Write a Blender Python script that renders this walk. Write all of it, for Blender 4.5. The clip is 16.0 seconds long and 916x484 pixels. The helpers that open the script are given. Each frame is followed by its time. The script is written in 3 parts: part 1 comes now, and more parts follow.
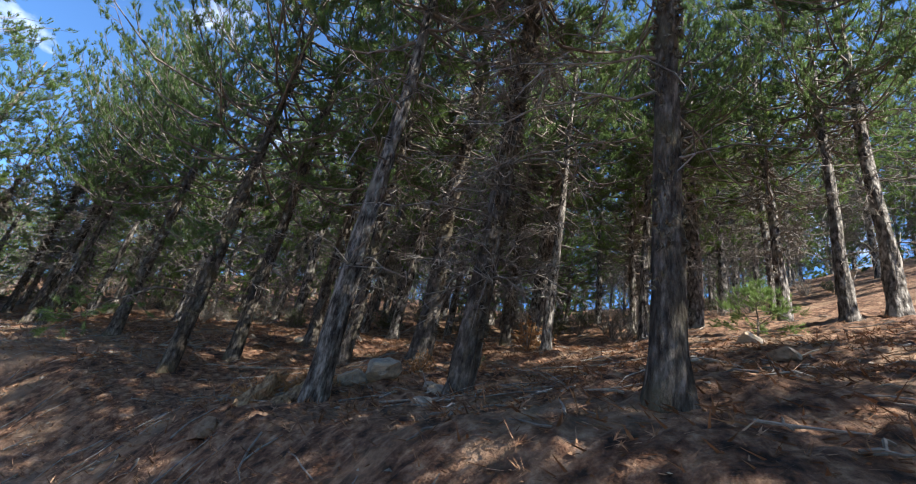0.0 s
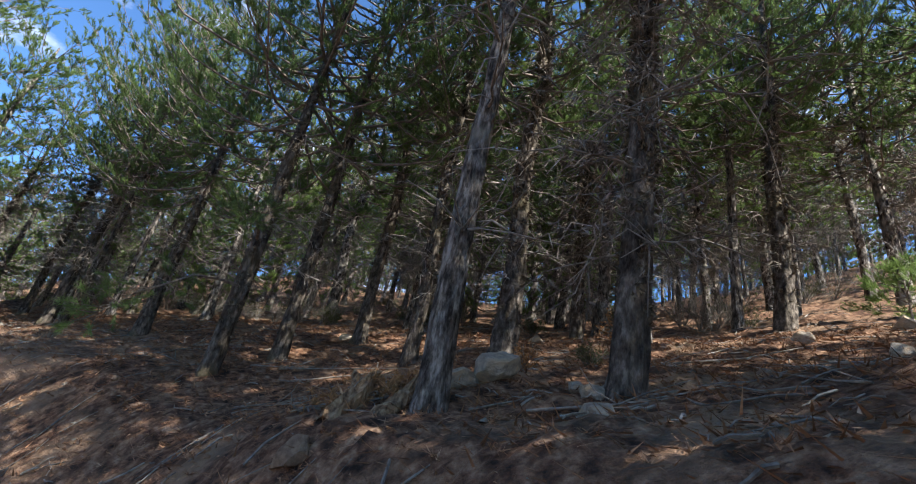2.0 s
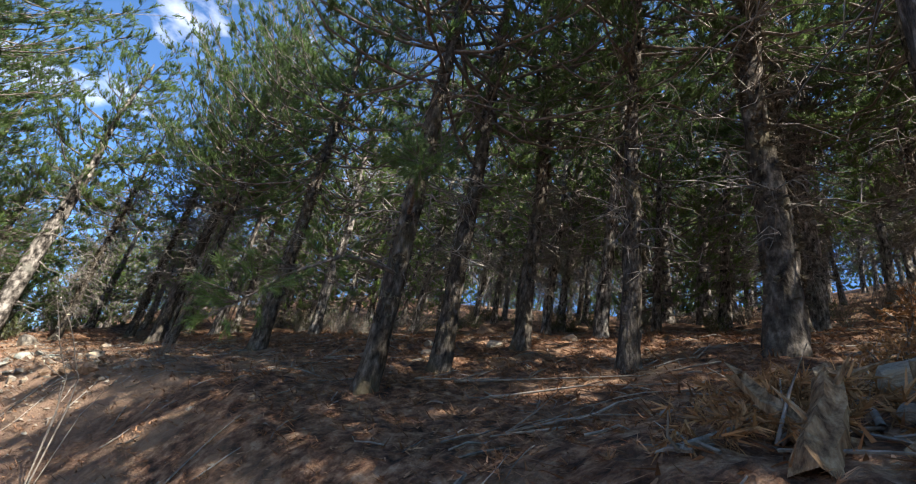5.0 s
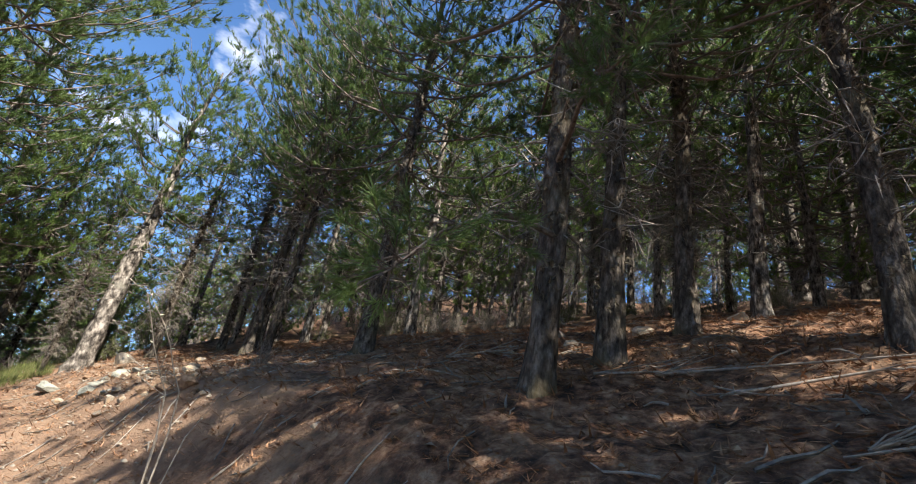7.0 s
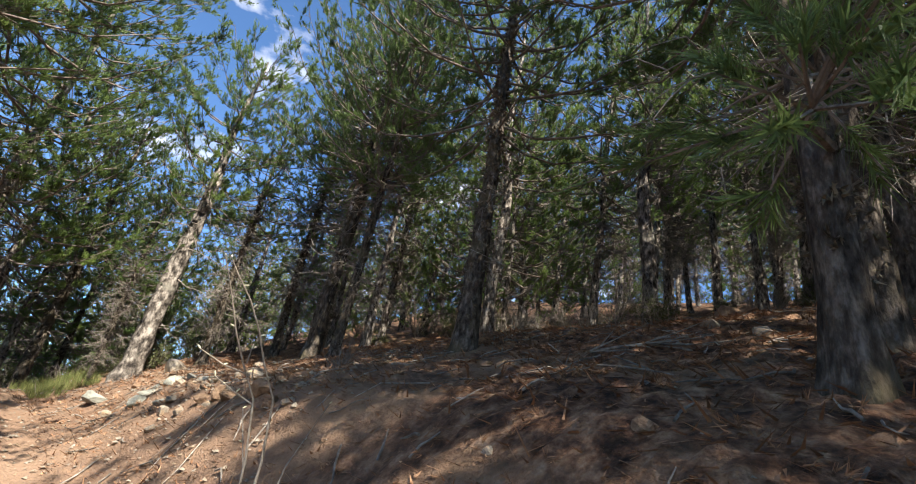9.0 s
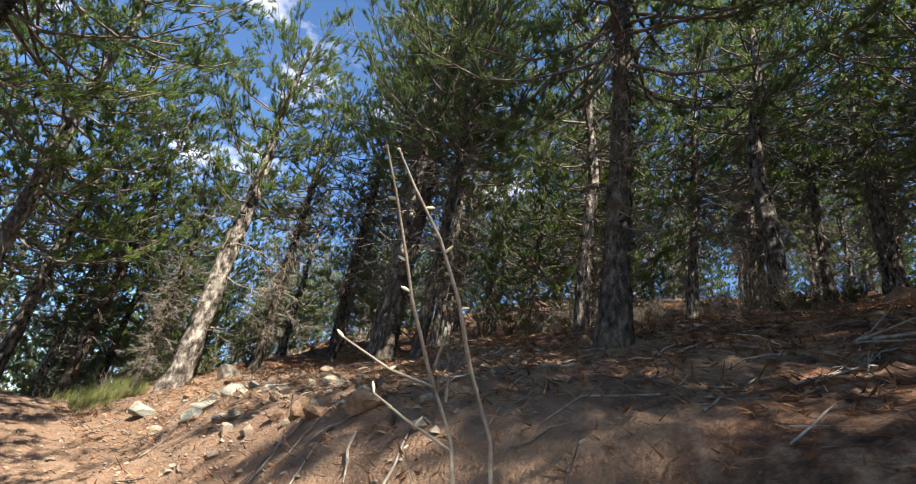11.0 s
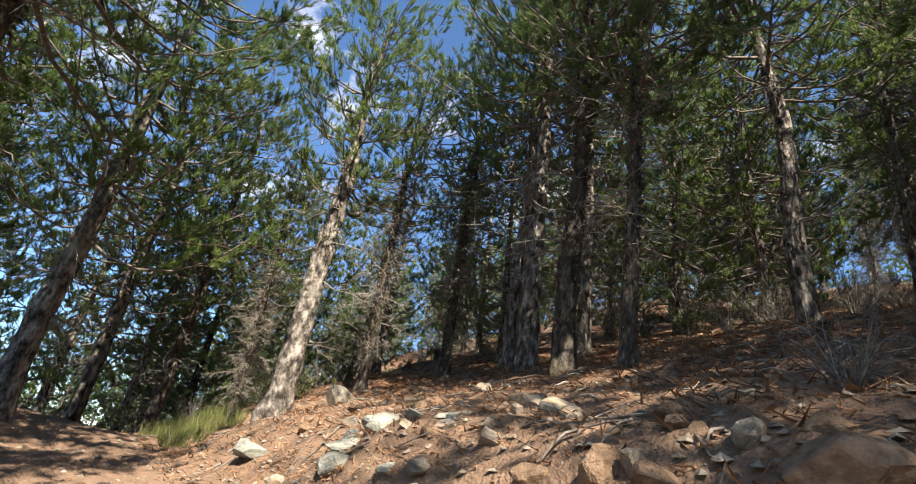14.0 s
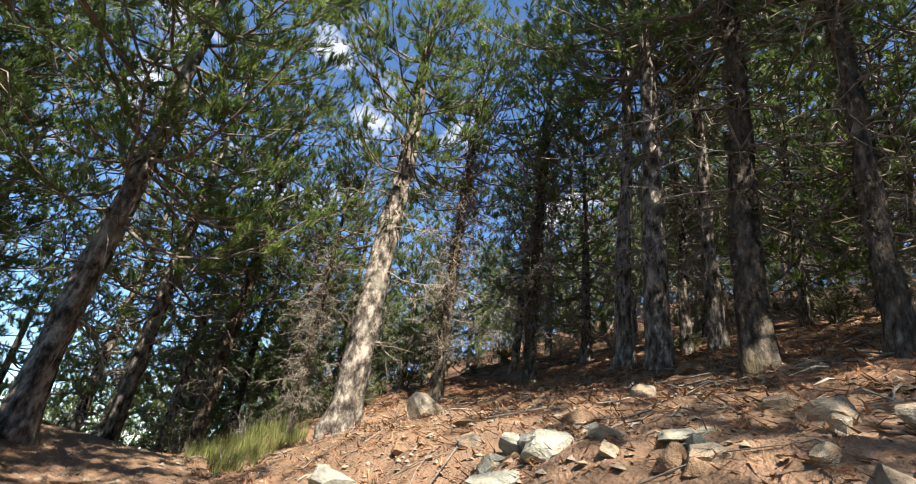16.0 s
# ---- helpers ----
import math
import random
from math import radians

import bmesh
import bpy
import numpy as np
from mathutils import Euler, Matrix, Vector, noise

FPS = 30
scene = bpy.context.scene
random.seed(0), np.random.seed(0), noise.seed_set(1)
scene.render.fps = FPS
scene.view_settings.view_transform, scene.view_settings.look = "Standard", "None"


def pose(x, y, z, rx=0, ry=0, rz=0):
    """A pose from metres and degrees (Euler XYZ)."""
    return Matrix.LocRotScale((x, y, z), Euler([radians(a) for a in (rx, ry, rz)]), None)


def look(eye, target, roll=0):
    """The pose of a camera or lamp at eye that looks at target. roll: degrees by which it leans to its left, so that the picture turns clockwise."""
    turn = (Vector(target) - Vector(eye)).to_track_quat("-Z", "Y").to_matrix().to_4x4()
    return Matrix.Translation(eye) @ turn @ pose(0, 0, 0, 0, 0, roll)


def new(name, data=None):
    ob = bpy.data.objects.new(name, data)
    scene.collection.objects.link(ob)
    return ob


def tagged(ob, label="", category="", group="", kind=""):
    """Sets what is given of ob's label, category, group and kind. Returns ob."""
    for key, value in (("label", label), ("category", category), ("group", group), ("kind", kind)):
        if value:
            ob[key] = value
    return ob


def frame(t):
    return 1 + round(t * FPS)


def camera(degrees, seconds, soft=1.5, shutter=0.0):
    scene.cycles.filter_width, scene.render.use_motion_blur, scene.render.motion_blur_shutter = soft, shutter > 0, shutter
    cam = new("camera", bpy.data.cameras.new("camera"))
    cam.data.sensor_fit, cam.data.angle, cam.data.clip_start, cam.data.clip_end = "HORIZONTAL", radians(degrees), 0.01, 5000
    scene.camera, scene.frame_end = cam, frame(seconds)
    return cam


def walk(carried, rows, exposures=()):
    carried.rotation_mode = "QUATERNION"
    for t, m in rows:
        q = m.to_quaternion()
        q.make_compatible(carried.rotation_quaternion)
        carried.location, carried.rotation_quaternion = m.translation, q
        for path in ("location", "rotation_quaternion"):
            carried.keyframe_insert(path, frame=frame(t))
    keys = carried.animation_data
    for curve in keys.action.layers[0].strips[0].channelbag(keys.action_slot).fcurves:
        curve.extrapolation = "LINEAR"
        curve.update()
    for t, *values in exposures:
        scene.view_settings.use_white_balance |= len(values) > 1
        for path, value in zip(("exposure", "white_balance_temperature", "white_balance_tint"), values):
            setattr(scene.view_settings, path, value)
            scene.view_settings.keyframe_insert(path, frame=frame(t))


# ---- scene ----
cam = camera(85.1, 16.0, soft=1.1)
METRES, EYE, TILT, LEAN, TURN = 15.0, 1.5, 25.5, -10.5, 0.0
ROWS = [
    (0.0, 0.0, 0.0, 0.0, -0.0, 0.0, -0.0),
    (0.5, -0.0184, 0.0243, -0.0057, -0.06, -0.09, 0.01),
    (1.0, -0.0369, 0.0447, -0.0119, -0.31, -0.07, 0.13),
    (1.5, -0.058, 0.0686, -0.0191, 0.15, -0.03, 0.63),
    (2.0, -0.0797, 0.0899, -0.024, 1.0, -0.03, 1.13),
    (2.5, -0.1042, 0.1118, -0.0302, 1.2, 0.45, 1.26),
    (3.0, -0.1254, 0.1345, -0.0348, 2.59, 1.36, 2.03),
    (3.5, -0.1447, 0.1567, -0.0411, 3.77, 2.14, 2.55),
    (4.0, -0.1677, 0.1795, -0.0493, 5.64, 2.23, 3.4),
    (6.5, -0.2747, 0.2866, -0.0763, 12.92, 3.02, 7.14),
    (7.0, -0.2977, 0.3049, -0.0792, 15.28, 3.57, 8.69),
    (7.5, -0.323, 0.3235, -0.0834, 15.81, 3.87, 8.97),
    (8.0, -0.3504, 0.3447, -0.0845, 16.91, 4.22, 9.43),
    (8.5, -0.3752, 0.3635, -0.0869, 17.9, 4.86, 9.74),
    (9.0, -0.4007, 0.3802, -0.0919, 18.85, 5.07, 9.99),
    (11.5, -0.5311, 0.4719, -0.0939, 24.05, 6.53, 12.04),
    (12.0, -0.5582, 0.489, -0.0931, 25.6, 7.14, 12.74),
    (12.5, -0.5851, 0.5019, -0.0916, 25.98, 7.37, 12.71),
    (13.0, -0.6129, 0.5154, -0.0911, 27.18, 7.82, 13.33),
    (13.5, -0.6397, 0.5282, -0.0894, 28.52, 8.36, 13.99),
    (14.0, -0.6646, 0.54, -0.0893, 29.0, 8.84, 14.23),
    (14.5, -0.691, 0.5551, -0.0881, 29.97, 9.34, 14.77),
    (15.0, -0.7185, 0.5707, -0.0873, 30.63, 9.73, 14.98),
    (15.5, -0.749, 0.5855, -0.0891, 31.23, 9.96, 15.08),
    (16.0, -0.7777, 0.5982, -0.0866, 32.51, 10.6, 15.57),
]
walk(cam, [(t, pose(0, 0, EYE, TILT, LEAN, TURN) @ pose(METRES * x, METRES * y, METRES * z, 90 + pitch, roll, yaw)) for t, x, y, z, yaw, pitch, roll in ROWS], ((0, 1.75, 6250, 10), (7, 1.7, 6750, 11), (16, 1.7, 7200, 12)))

# ---- light ----
SUN_TO = Vector((0.74, -0.57, 0.92)).normalized()
sun = new("sun", bpy.data.lights.new("sun", "SUN"))
sun.data.energy, sun.data.angle, sun.data.color = 5.0, radians(0.53), (1.0, 0.93, 0.82)
sun.matrix_world = look(SUN_TO * 60, (0, 0, 0))

world = bpy.data.worlds.new("sky")
scene.world = world
world.use_nodes = True
wn, wl = world.node_tree.nodes, world.node_tree.links
wn.clear()
sky = wn.new("ShaderNodeTexSky")
sky.sky_type, sky.sun_disc = "NISHITA", False
sky.sun_elevation = math.asin(SUN_TO.z)
sky.sun_rotation = math.atan2(SUN_TO.x, SUN_TO.y)
sky.altitude, sky.air_density, sky.dust_density, sky.ozone_density = 1500, 1.0, 0.3, 3.0
cc = wn.new("ShaderNodeTexCoord")
cm = wn.new("ShaderNodeMapping")
cm.inputs["Scale"].default_value = (1.6, 1.6, 3.2)
cn = wn.new("ShaderNodeTexNoise")
cn.inputs["Scale"].default_value, cn.inputs["Detail"].default_value, cn.inputs["Roughness"].default_value = 2.3, 8, 0.55
cr = wn.new("ShaderNodeValToRGB")
cr.color_ramp.elements[0].position, cr.color_ramp.elements[1].position = 0.6, 0.78
cmix = wn.new("ShaderNodeMixRGB")
cmix.inputs[2].default_value = (9.0, 9.3, 10.0, 1)
tint = wn.new("ShaderNodeMixRGB")
tint.blend_type = "MULTIPLY"
tint.inputs[0].default_value = 1.0
tint.inputs[2].default_value = (0.72, 0.96, 1.14, 1)
bg = wn.new("ShaderNodeBackground")
bg.inputs[1].default_value = 0.085
wo = wn.new("ShaderNodeOutputWorld")
wl.new(cc.outputs["Generated"], cm.inputs[0])
wl.new(cm.outputs[0], cn.inputs[0])
wl.new(cn.outputs[0], cr.inputs[0])
wl.new(cr.outputs[0], cmix.inputs[0])
wl.new(sky.outputs[0], tint.inputs[1])
wl.new(tint.outputs[0], cmix.inputs[1])
wl.new(cmix.outputs[0], bg.inputs[0])
wl.new(bg.outputs[0], wo.inputs[0])


# ---- materials ----
def material(name, stops, scale=6.0, stretch=(1, 1, 1), rough=0.85, bump=0.5, bump_scale=30.0, depth=0.02, vary=0.0, island=0.0, second=None, through_light=0.0):
    """A surface mixed from colour stops by noise, with a second larger stain, fine relief and a shift from piece to piece."""
    m = bpy.data.materials.new(name)
    m.use_nodes = True
    n, l = m.node_tree.nodes, m.node_tree.links
    b = n["Principled BSDF"]
    b.inputs["Roughness"].default_value = rough
    b.inputs["Specular IOR Level"].default_value = 0.25
    tc = n.new("ShaderNodeTexCoord")
    mp = n.new("ShaderNodeMapping")
    mp.inputs["Scale"].default_value = stretch
    l.new(tc.outputs["Object"], mp.inputs[0])
    nz = n.new("ShaderNodeTexNoise")
    nz.inputs["Scale"].default_value, nz.inputs["Detail"].default_value, nz.inputs["Roughness"].default_value = scale, 6, 0.65
    l.new(mp.outputs[0], nz.inputs[0])
    ramp = n.new("ShaderNodeValToRGB")
    e = ramp.color_ramp.elements
    for i, (p, c) in enumerate(stops):
        k = e[i] if i < 2 else e.new(p)
        k.position, k.color = p, (*c, 1)
    l.new(nz.outputs[0], ramp.inputs[0])
    col = ramp.outputs[0]
    if second:
        s_scale, s_col, lo, hi = second
        n2 = n.new("ShaderNodeTexNoise")
        n2.inputs["Scale"].default_value, n2.inputs["Detail"].default_value = s_scale, 4
        l.new(tc.outputs["Object"], n2.inputs[0])
        r2 = n.new("ShaderNodeMapRange")
        r2.inputs[1].default_value, r2.inputs[2].default_value = lo, hi
        l.new(n2.outputs[0], r2.inputs[0])
        mx = n.new("ShaderNodeMixRGB")
        mx.inputs[2].default_value = (*s_col, 1)
        l.new(r2.outputs[0], mx.inputs[0])
        l.new(col, mx.inputs[1])
        col = mx.outputs[0]
    if vary or island:
        src = n.new("ShaderNodeObjectInfo").outputs["Random"] if vary else n.new("ShaderNodeNewGeometry").outputs["Random Per Island"]
        mr = n.new("ShaderNodeMapRange")
        mr.inputs[3].default_value, mr.inputs[4].default_value = 1 - (vary or island), 1 + (vary or island)
        l.new(src, mr.inputs[0])
        hs = n.new("ShaderNodeHueSaturation")
        l.new(mr.outputs[0], hs.inputs["Value"])
        l.new(col, hs.inputs["Color"])
        col = hs.outputs[0]
    l.new(col, b.inputs["Base Color"])
    if bump:
        n3 = n.new("ShaderNodeTexNoise")
        n3.inputs["Scale"].default_value, n3.inputs["Detail"].default_value = bump_scale, 5
        l.new(mp.outputs[0], n3.inputs[0])
        bp = n.new("ShaderNodeBump")
        bp.inputs["Strength"].default_value, bp.inputs["Distance"].default_value = bump, depth
        l.new(n3.outputs[0], bp.inputs["Height"])
        l.new(bp.outputs[0], b.inputs["Normal"])
    if through_light:
        tr = n.new("ShaderNodeBsdfTranslucent")
        l.new(col, tr.inputs[0])
        ms = n.new("ShaderNodeMixShader")
        ms.inputs[0].default_value = through_light
        l.new(b.outputs[0], ms.inputs[1])
        l.new(tr.outputs[0], ms.inputs[2])
        l.new(ms.outputs[0], n["Material Output"].inputs[0])
    return m


BARK = material("pine_bark", [(0.38, (0.02, 0.017, 0.015)), (0.5, (0.115, 0.102, 0.09)), (0.64, (0.33, 0.305, 0.275))], 15, (1, 1, 0.4), 0.92, 1.0, 22, 0.05, vary=0.15,
                second=(1.6, (0.31, 0.3, 0.26), 0.54, 0.72))
# Mossy brown, darkened too so that shaded trunks carry their shade in the colour.
BARK_DARK = material("mossy_shaded_bark", [(0.36, (0.016, 0.013, 0.011)), (0.52, (0.075, 0.064, 0.053)), (0.68, (0.2, 0.175, 0.15))], 14, (1, 1, 0.45), 0.95, 1.0, 22, 0.05, vary=0.15,
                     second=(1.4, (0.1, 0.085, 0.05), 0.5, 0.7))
DEAD = material("dead_twig", [(0.3, (0.08, 0.07, 0.06)), (0.7, (0.29, 0.265, 0.235))], 14, (1, 1, 1), 0.9, 0.4, 60, 0.005, island=0.4)
LIMB = material("limb_bark", [(0.3, (0.06, 0.048, 0.04)), (0.7, (0.24, 0.21, 0.18))], 16, (1, 1, 1), 0.9, 0.5, 50, 0.008)
NEEDLE = material("pine_needles", [(0.3, (0.1, 0.165, 0.048)), (0.7, (0.19, 0.265, 0.08))], 0.7, (1, 1, 1), 0.45, 0, island=0.35, through_light=0.5)
NEEDLE_DEEP = material("pine_needles_deep", [(0.3, (0.08, 0.14, 0.048)), (0.7, (0.15, 0.215, 0.072))], 0.7, (1, 1, 1), 0.45, 0, island=0.35, through_light=0.48)
NEEDLE_DRY = material("dry_needles", [(0.3, (0.2, 0.1, 0.045)), (0.7, (0.42, 0.25, 0.12))], 3, (1, 1, 1), 0.8, 0, island=0.4, through_light=0.15)
LITTER = material("needle_litter", [(0.3, (0.12, 0.06, 0.032)), (0.55, (0.28, 0.155, 0.088)), (0.75, (0.42, 0.29, 0.19))], 4, (1, 1, 1), 0.9, 0, island=0.45)
STONE = material("pale_stone", [(0.3, (0.15, 0.13, 0.105)), (0.7, (0.36, 0.325, 0.27))], 5, (1, 1, 1), 0.9, 0.7, 22, 0.02, vary=0.2, second=(2.4, (0.34, 0.24, 0.15), 0.5, 0.7))
STONE_GREEN = material("grey_green_stone", [(0.3, (0.16, 0.17, 0.15)), (0.7, (0.33, 0.34, 0.3))], 6, (1, 1, 1), 0.85, 0.7, 22, 0.02, vary=0.12, second=(3, (0.4, 0.33, 0.24), 0.55, 0.75))
STONE_BROWN = material("rusty_stone", [(0.3, (0.11, 0.07, 0.045)), (0.7, (0.29, 0.2, 0.135))], 5, (1, 1, 1), 0.9, 0.7, 20, 0.02, vary=0.25)
GRASS = material("grass_blades", [(0.3, (0.07, 0.1, 0.03)), (0.7, (0.2, 0.21, 0.08))], 3, (1, 1, 1), 0.7, 0, island=0.4, through_light=0.25)
SHRUB = material("shrub_leaves", [(0.3, (0.055, 0.075, 0.03)), (0.7, (0.13, 0.14, 0.06))], 3, (1, 1, 1), 0.6, 0, island=0.4, through_light=0.25)
MOSS = material("trunk_lichen", [(0.3, (0.05, 0.042, 0.03)), (0.7, (0.17, 0.15, 0.11))], 5, (1, 1, 1), 0.95, 0, island=0.5)
ROTTEN = material("rotten_wood", [(0.35, (0.06, 0.035, 0.02)), (0.52, (0.22, 0.145, 0.085)), (0.7, (0.4, 0.3, 0.19))], 22, (1, 1, 0.3), 0.95, 0.9, 45, 0.02, vary=0.1)
TWIG = material("pale_twig", [(0.3, (0.15, 0.125, 0.1)), (0.7, (0.34, 0.3, 0.25))], 20, (1, 1, 1), 0.7, 0.3, 80, 0.003)
BUD = material("pale_bud", [(0.3, (0.45, 0.44, 0.3)), (0.7, (0.66, 0.64, 0.48))], 20, (1, 1, 1), 0.6, 0)


def earth():
    """Forest floor: rust-brown needle litter with pale twigs' dust, bare ochre soil on the trail and the open bank."""
    m = material("forest_floor", [(0.36, (0.022, 0.014, 0.01)), (0.48, (0.115, 0.058, 0.034)), (0.6, (0.24, 0.143, 0.088)), (0.76, (0.4, 0.29, 0.2))], 7, (1, 1, 1), 0.95, 1.0, 36, 0.03,
                 second=(0.8, (0.25, 0.17, 0.11), 0.5, 0.72))
    n, l = m.node_tree.nodes, m.node_tree.links
    at = n.new("ShaderNodeAttribute")
    at.attribute_name = "bare"
    sand = n.new("ShaderNodeTexNoise")
    sand.inputs["Scale"].default_value, sand.inputs["Detail"].default_value, sand.inputs["Roughness"].default_value = 16, 8, 0.7
    sr = n.new("ShaderNodeValToRGB")
    sr.color_ramp.elements[0].position, sr.color_ramp.elements[0].color = 0.34, (0.14, 0.085, 0.058, 1)
    sr.color_ramp.elements[1].position, sr.color_ramp.elements[1].color = 0.68, (0.41, 0.3, 0.215, 1)
    mx = n.new("ShaderNodeMixRGB")
    b = n["Principled BSDF"]
    old = b.inputs["Base Color"].links[0].from_socket
    l.new(sand.outputs[0], sr.inputs[0])
    l.new(at.outputs["Fac"], mx.inputs[0])
    l.new(old, mx.inputs[1])
    l.new(sr.outputs[0], mx.inputs[2])
    l.new(mx.outputs[0], b.inputs["Base Color"])
    return m


EARTH = earth()

# ---- the hillside ----
TRAIL = [(40, -40, -2.0), (12, -13, -0.3), (2.5, -2.8, 0.0), (0, 0, 0.0), (-2.56, 2.75, 0.03), (-5.37, 5.21, 0.11), (-8.58, 7.22, 0.34),
         (-11.96, 8.66, 0.52), (-16.5, 10.7, 1.4), (-19.5, 11.7, 1.8), (-23, 11.6, 2.0), (-30, 9.0, 1.0), (-60, 2, -5.0)]


def smooth(a, b, v):
    k = np.clip((v - a) / (b - a), 0, 1)
    return k * k * (3 - 2 * k)


def lie(x, y):
    """Height of the hillside, and the signed distance from the middle of the trail (uphill: plus)."""
    x, y = np.asarray(x, float), np.asarray(y, float)
    best, side, level = np.full(x.shape, 1e9), np.zeros(x.shape), np.zeros(x.shape)
    for (ax, ay, az), (bx, by, bz) in zip(TRAIL, TRAIL[1:]):
        dx, dy = bx - ax, by - ay
        k = np.clip(((x - ax) * dx + (y - ay) * dy) / (dx * dx + dy * dy), 0, 1)
        d = np.hypot(x - ax - k * dx, y - ay - k * dy)
        near = d < best
        best = np.where(near, d, best)
        side = np.where(near, np.sign(dy * (x - ax) - dx * (y - ay)), side)
        level = np.where(near, az + k * (bz - az), level)
    s = best * side
    u, v = np.clip(x, -40, 30), np.clip(y, -12, 45)
    hill = 0.626 + 0.2405 * u + 0.3129 * v + 0.00194 * u * u - 0.00423 * u * v + 0.00078 * v * v
    hill = hill + 0.42 * np.exp(-((x - 1.8) ** 2 + (y - 3.3) ** 2) / 2.6) - 0.38 * np.exp(-((x + 4.3) ** 2 + (y - 7.3) ** 2) / 5.5)
    hill = hill + 0.25 * np.exp(-((x + 10) ** 2 + (y - 14) ** 2) / 16)
    hill = hill - 0.22 * np.maximum(0, -20 - x) - 0.004 * np.maximum(0, -20 - x) ** 1.6
    hill = hill + 0.07 * np.maximum(0, x - 2) ** 1.3
    down = level + 0.14 * smooth(-13, -16, x) * np.clip(-s - 0.8, 0, 4)
    down = down - 0.35 * smooth(-14, -6, x) * np.maximum(0, -s - 1.0) * smooth(0, 4, -s)
    up = level + (hill - level) * smooth(0.4, 2.2, s)
    return np.where(s > 0, up, down), s


def lumps(x, y, size, seed):
    """Smooth random relief of about that grain, from -1 to 1."""
    u, v = np.asarray(x, float) / size, np.asarray(y, float) / size
    i, j = np.floor(u), np.floor(v)

    def corner(a, c):
        k = np.sin(a * 127.1 + c * 311.7 + seed * 74.7) * 43758.5453
        return (k - np.floor(k)) * 2 - 1

    f, g = u - i, v - j
    f, g = f * f * (3 - 2 * f), g * g * (3 - 2 * g)
    top = corner(i, j) * (1 - f) + corner(i + 1, j) * f
    low = corner(i, j + 1) * (1 - f) + corner(i + 1, j + 1) * f
    return top * (1 - g) + low * g


def swell(x, y):
    """Hummocks and hollows of the floor."""
    return 0.085 * lumps(x, y, 1.3, 1) + 0.05 * lumps(x, y, 0.55, 2) + 0.03 * lumps(x, y, 0.27, 3)


def ground_z(x, y):
    h, s = lie(x, y)
    return h + swell(np.asarray(x, float), np.asarray(y, float)) * (0.35 + 0.65 * smooth(0.6, 2.0, s))


def axis(lo, hi, step, reach):
    """Even steps between lo and hi, ever longer ones out to reach."""
    out, d, v = [], step, 0.0
    while v < reach:
        d *= 1.13
        v += d
        out.append(v)
    return np.array([lo - v for v in reversed(out)] + list(np.arange(lo, hi, step)) + [hi + v for v in out])


def mesh_object(name, verts, faces, mat, parent=None, smooth_faces=True):
    me = bpy.data.meshes.new(name)
    me.from_pydata([tuple(v) for v in verts], [], [tuple(f) for f in faces])
    me.materials.append(mat)
    if smooth_faces:
        me.polygons.foreach_set("use_smooth", [True] * len(me.polygons))
    ob = new(name, me)
    ob.parent = parent
    return ob


def build_ground():
    gx, gy = axis(-22, 8, 0.085, 900), axis(-1, 19, 0.085, 900)
    X, Y = np.meshgrid(gx, gy)
    Z = ground_z(X, Y)
    rng = np.random.default_rng(3)
    inner = (X > -23) & (X < 9) & (Y > -2) & (Y < 20)
    Z = Z + np.where(inner, rng.normal(0, 0.016, Z.shape), 0)
    w, h = len(gx), len(gy)
    i = np.arange(w * h).reshape(h, w)
    faces = np.stack([i[:-1, :-1], i[:-1, 1:], i[1:, 1:], i[1:, :-1]], -1).reshape(-1, 4)
    ob = mesh_object("ground", np.stack([X, Y, Z], -1).reshape(-1, 3).tolist(), faces.tolist(), EARTH)
    _, s = lie(X, Y)
    n = swell(X * 0.6 + 3, Y * 0.6) * 7
    bare = 1 - smooth(0.7, 1.5, np.abs(s) + n * 0.6)
    bank = smooth(-7.0, -9.5, X) * (1 - smooth(2.4, 4.6, s + n)) * smooth(-1.5, 0.0, s) * smooth(-21, -18, X)
    bare = np.clip(np.maximum(bare, 0.75 * bank), 0, 1)
    at = ob.data.attributes.new("bare", "FLOAT", "POINT")
    at.data.foreach_set("value", bare.reshape(-1).astype(np.float32))
    return tagged(ob, "sloping forest floor of rust-brown pine needles and bare ochre soil", "ground", kind="structure")


build_ground()


# ---- pine trees ----
def tube(path, radii, n=6):
    """Verts and faces of a round stick along a path."""
    p = np.asarray(path, float)
    verts, faces = [], []
    for k in range(len(p)):
        d = p[min(k + 1, len(p) - 1)] - p[max(k - 1, 0)]
        d = d / (np.linalg.norm(d) + 1e-9)
        a = np.cross(d, (0, 0, 1) if abs(d[2]) < 0.9 else (1, 0, 0))
        a = a / np.linalg.norm(a)
        b = np.cross(d, a)
        for j in range(n):
            q = 2 * math.pi * j / n
            verts.append(p[k] + radii[k] * (math.cos(q) * a + math.sin(q) * b))
        if k:
            for j in range(n):
                faces.append(((k - 1) * n + j, (k - 1) * n + (j + 1) % n, k * n + (j + 1) % n, k * n + j))
    return verts, faces


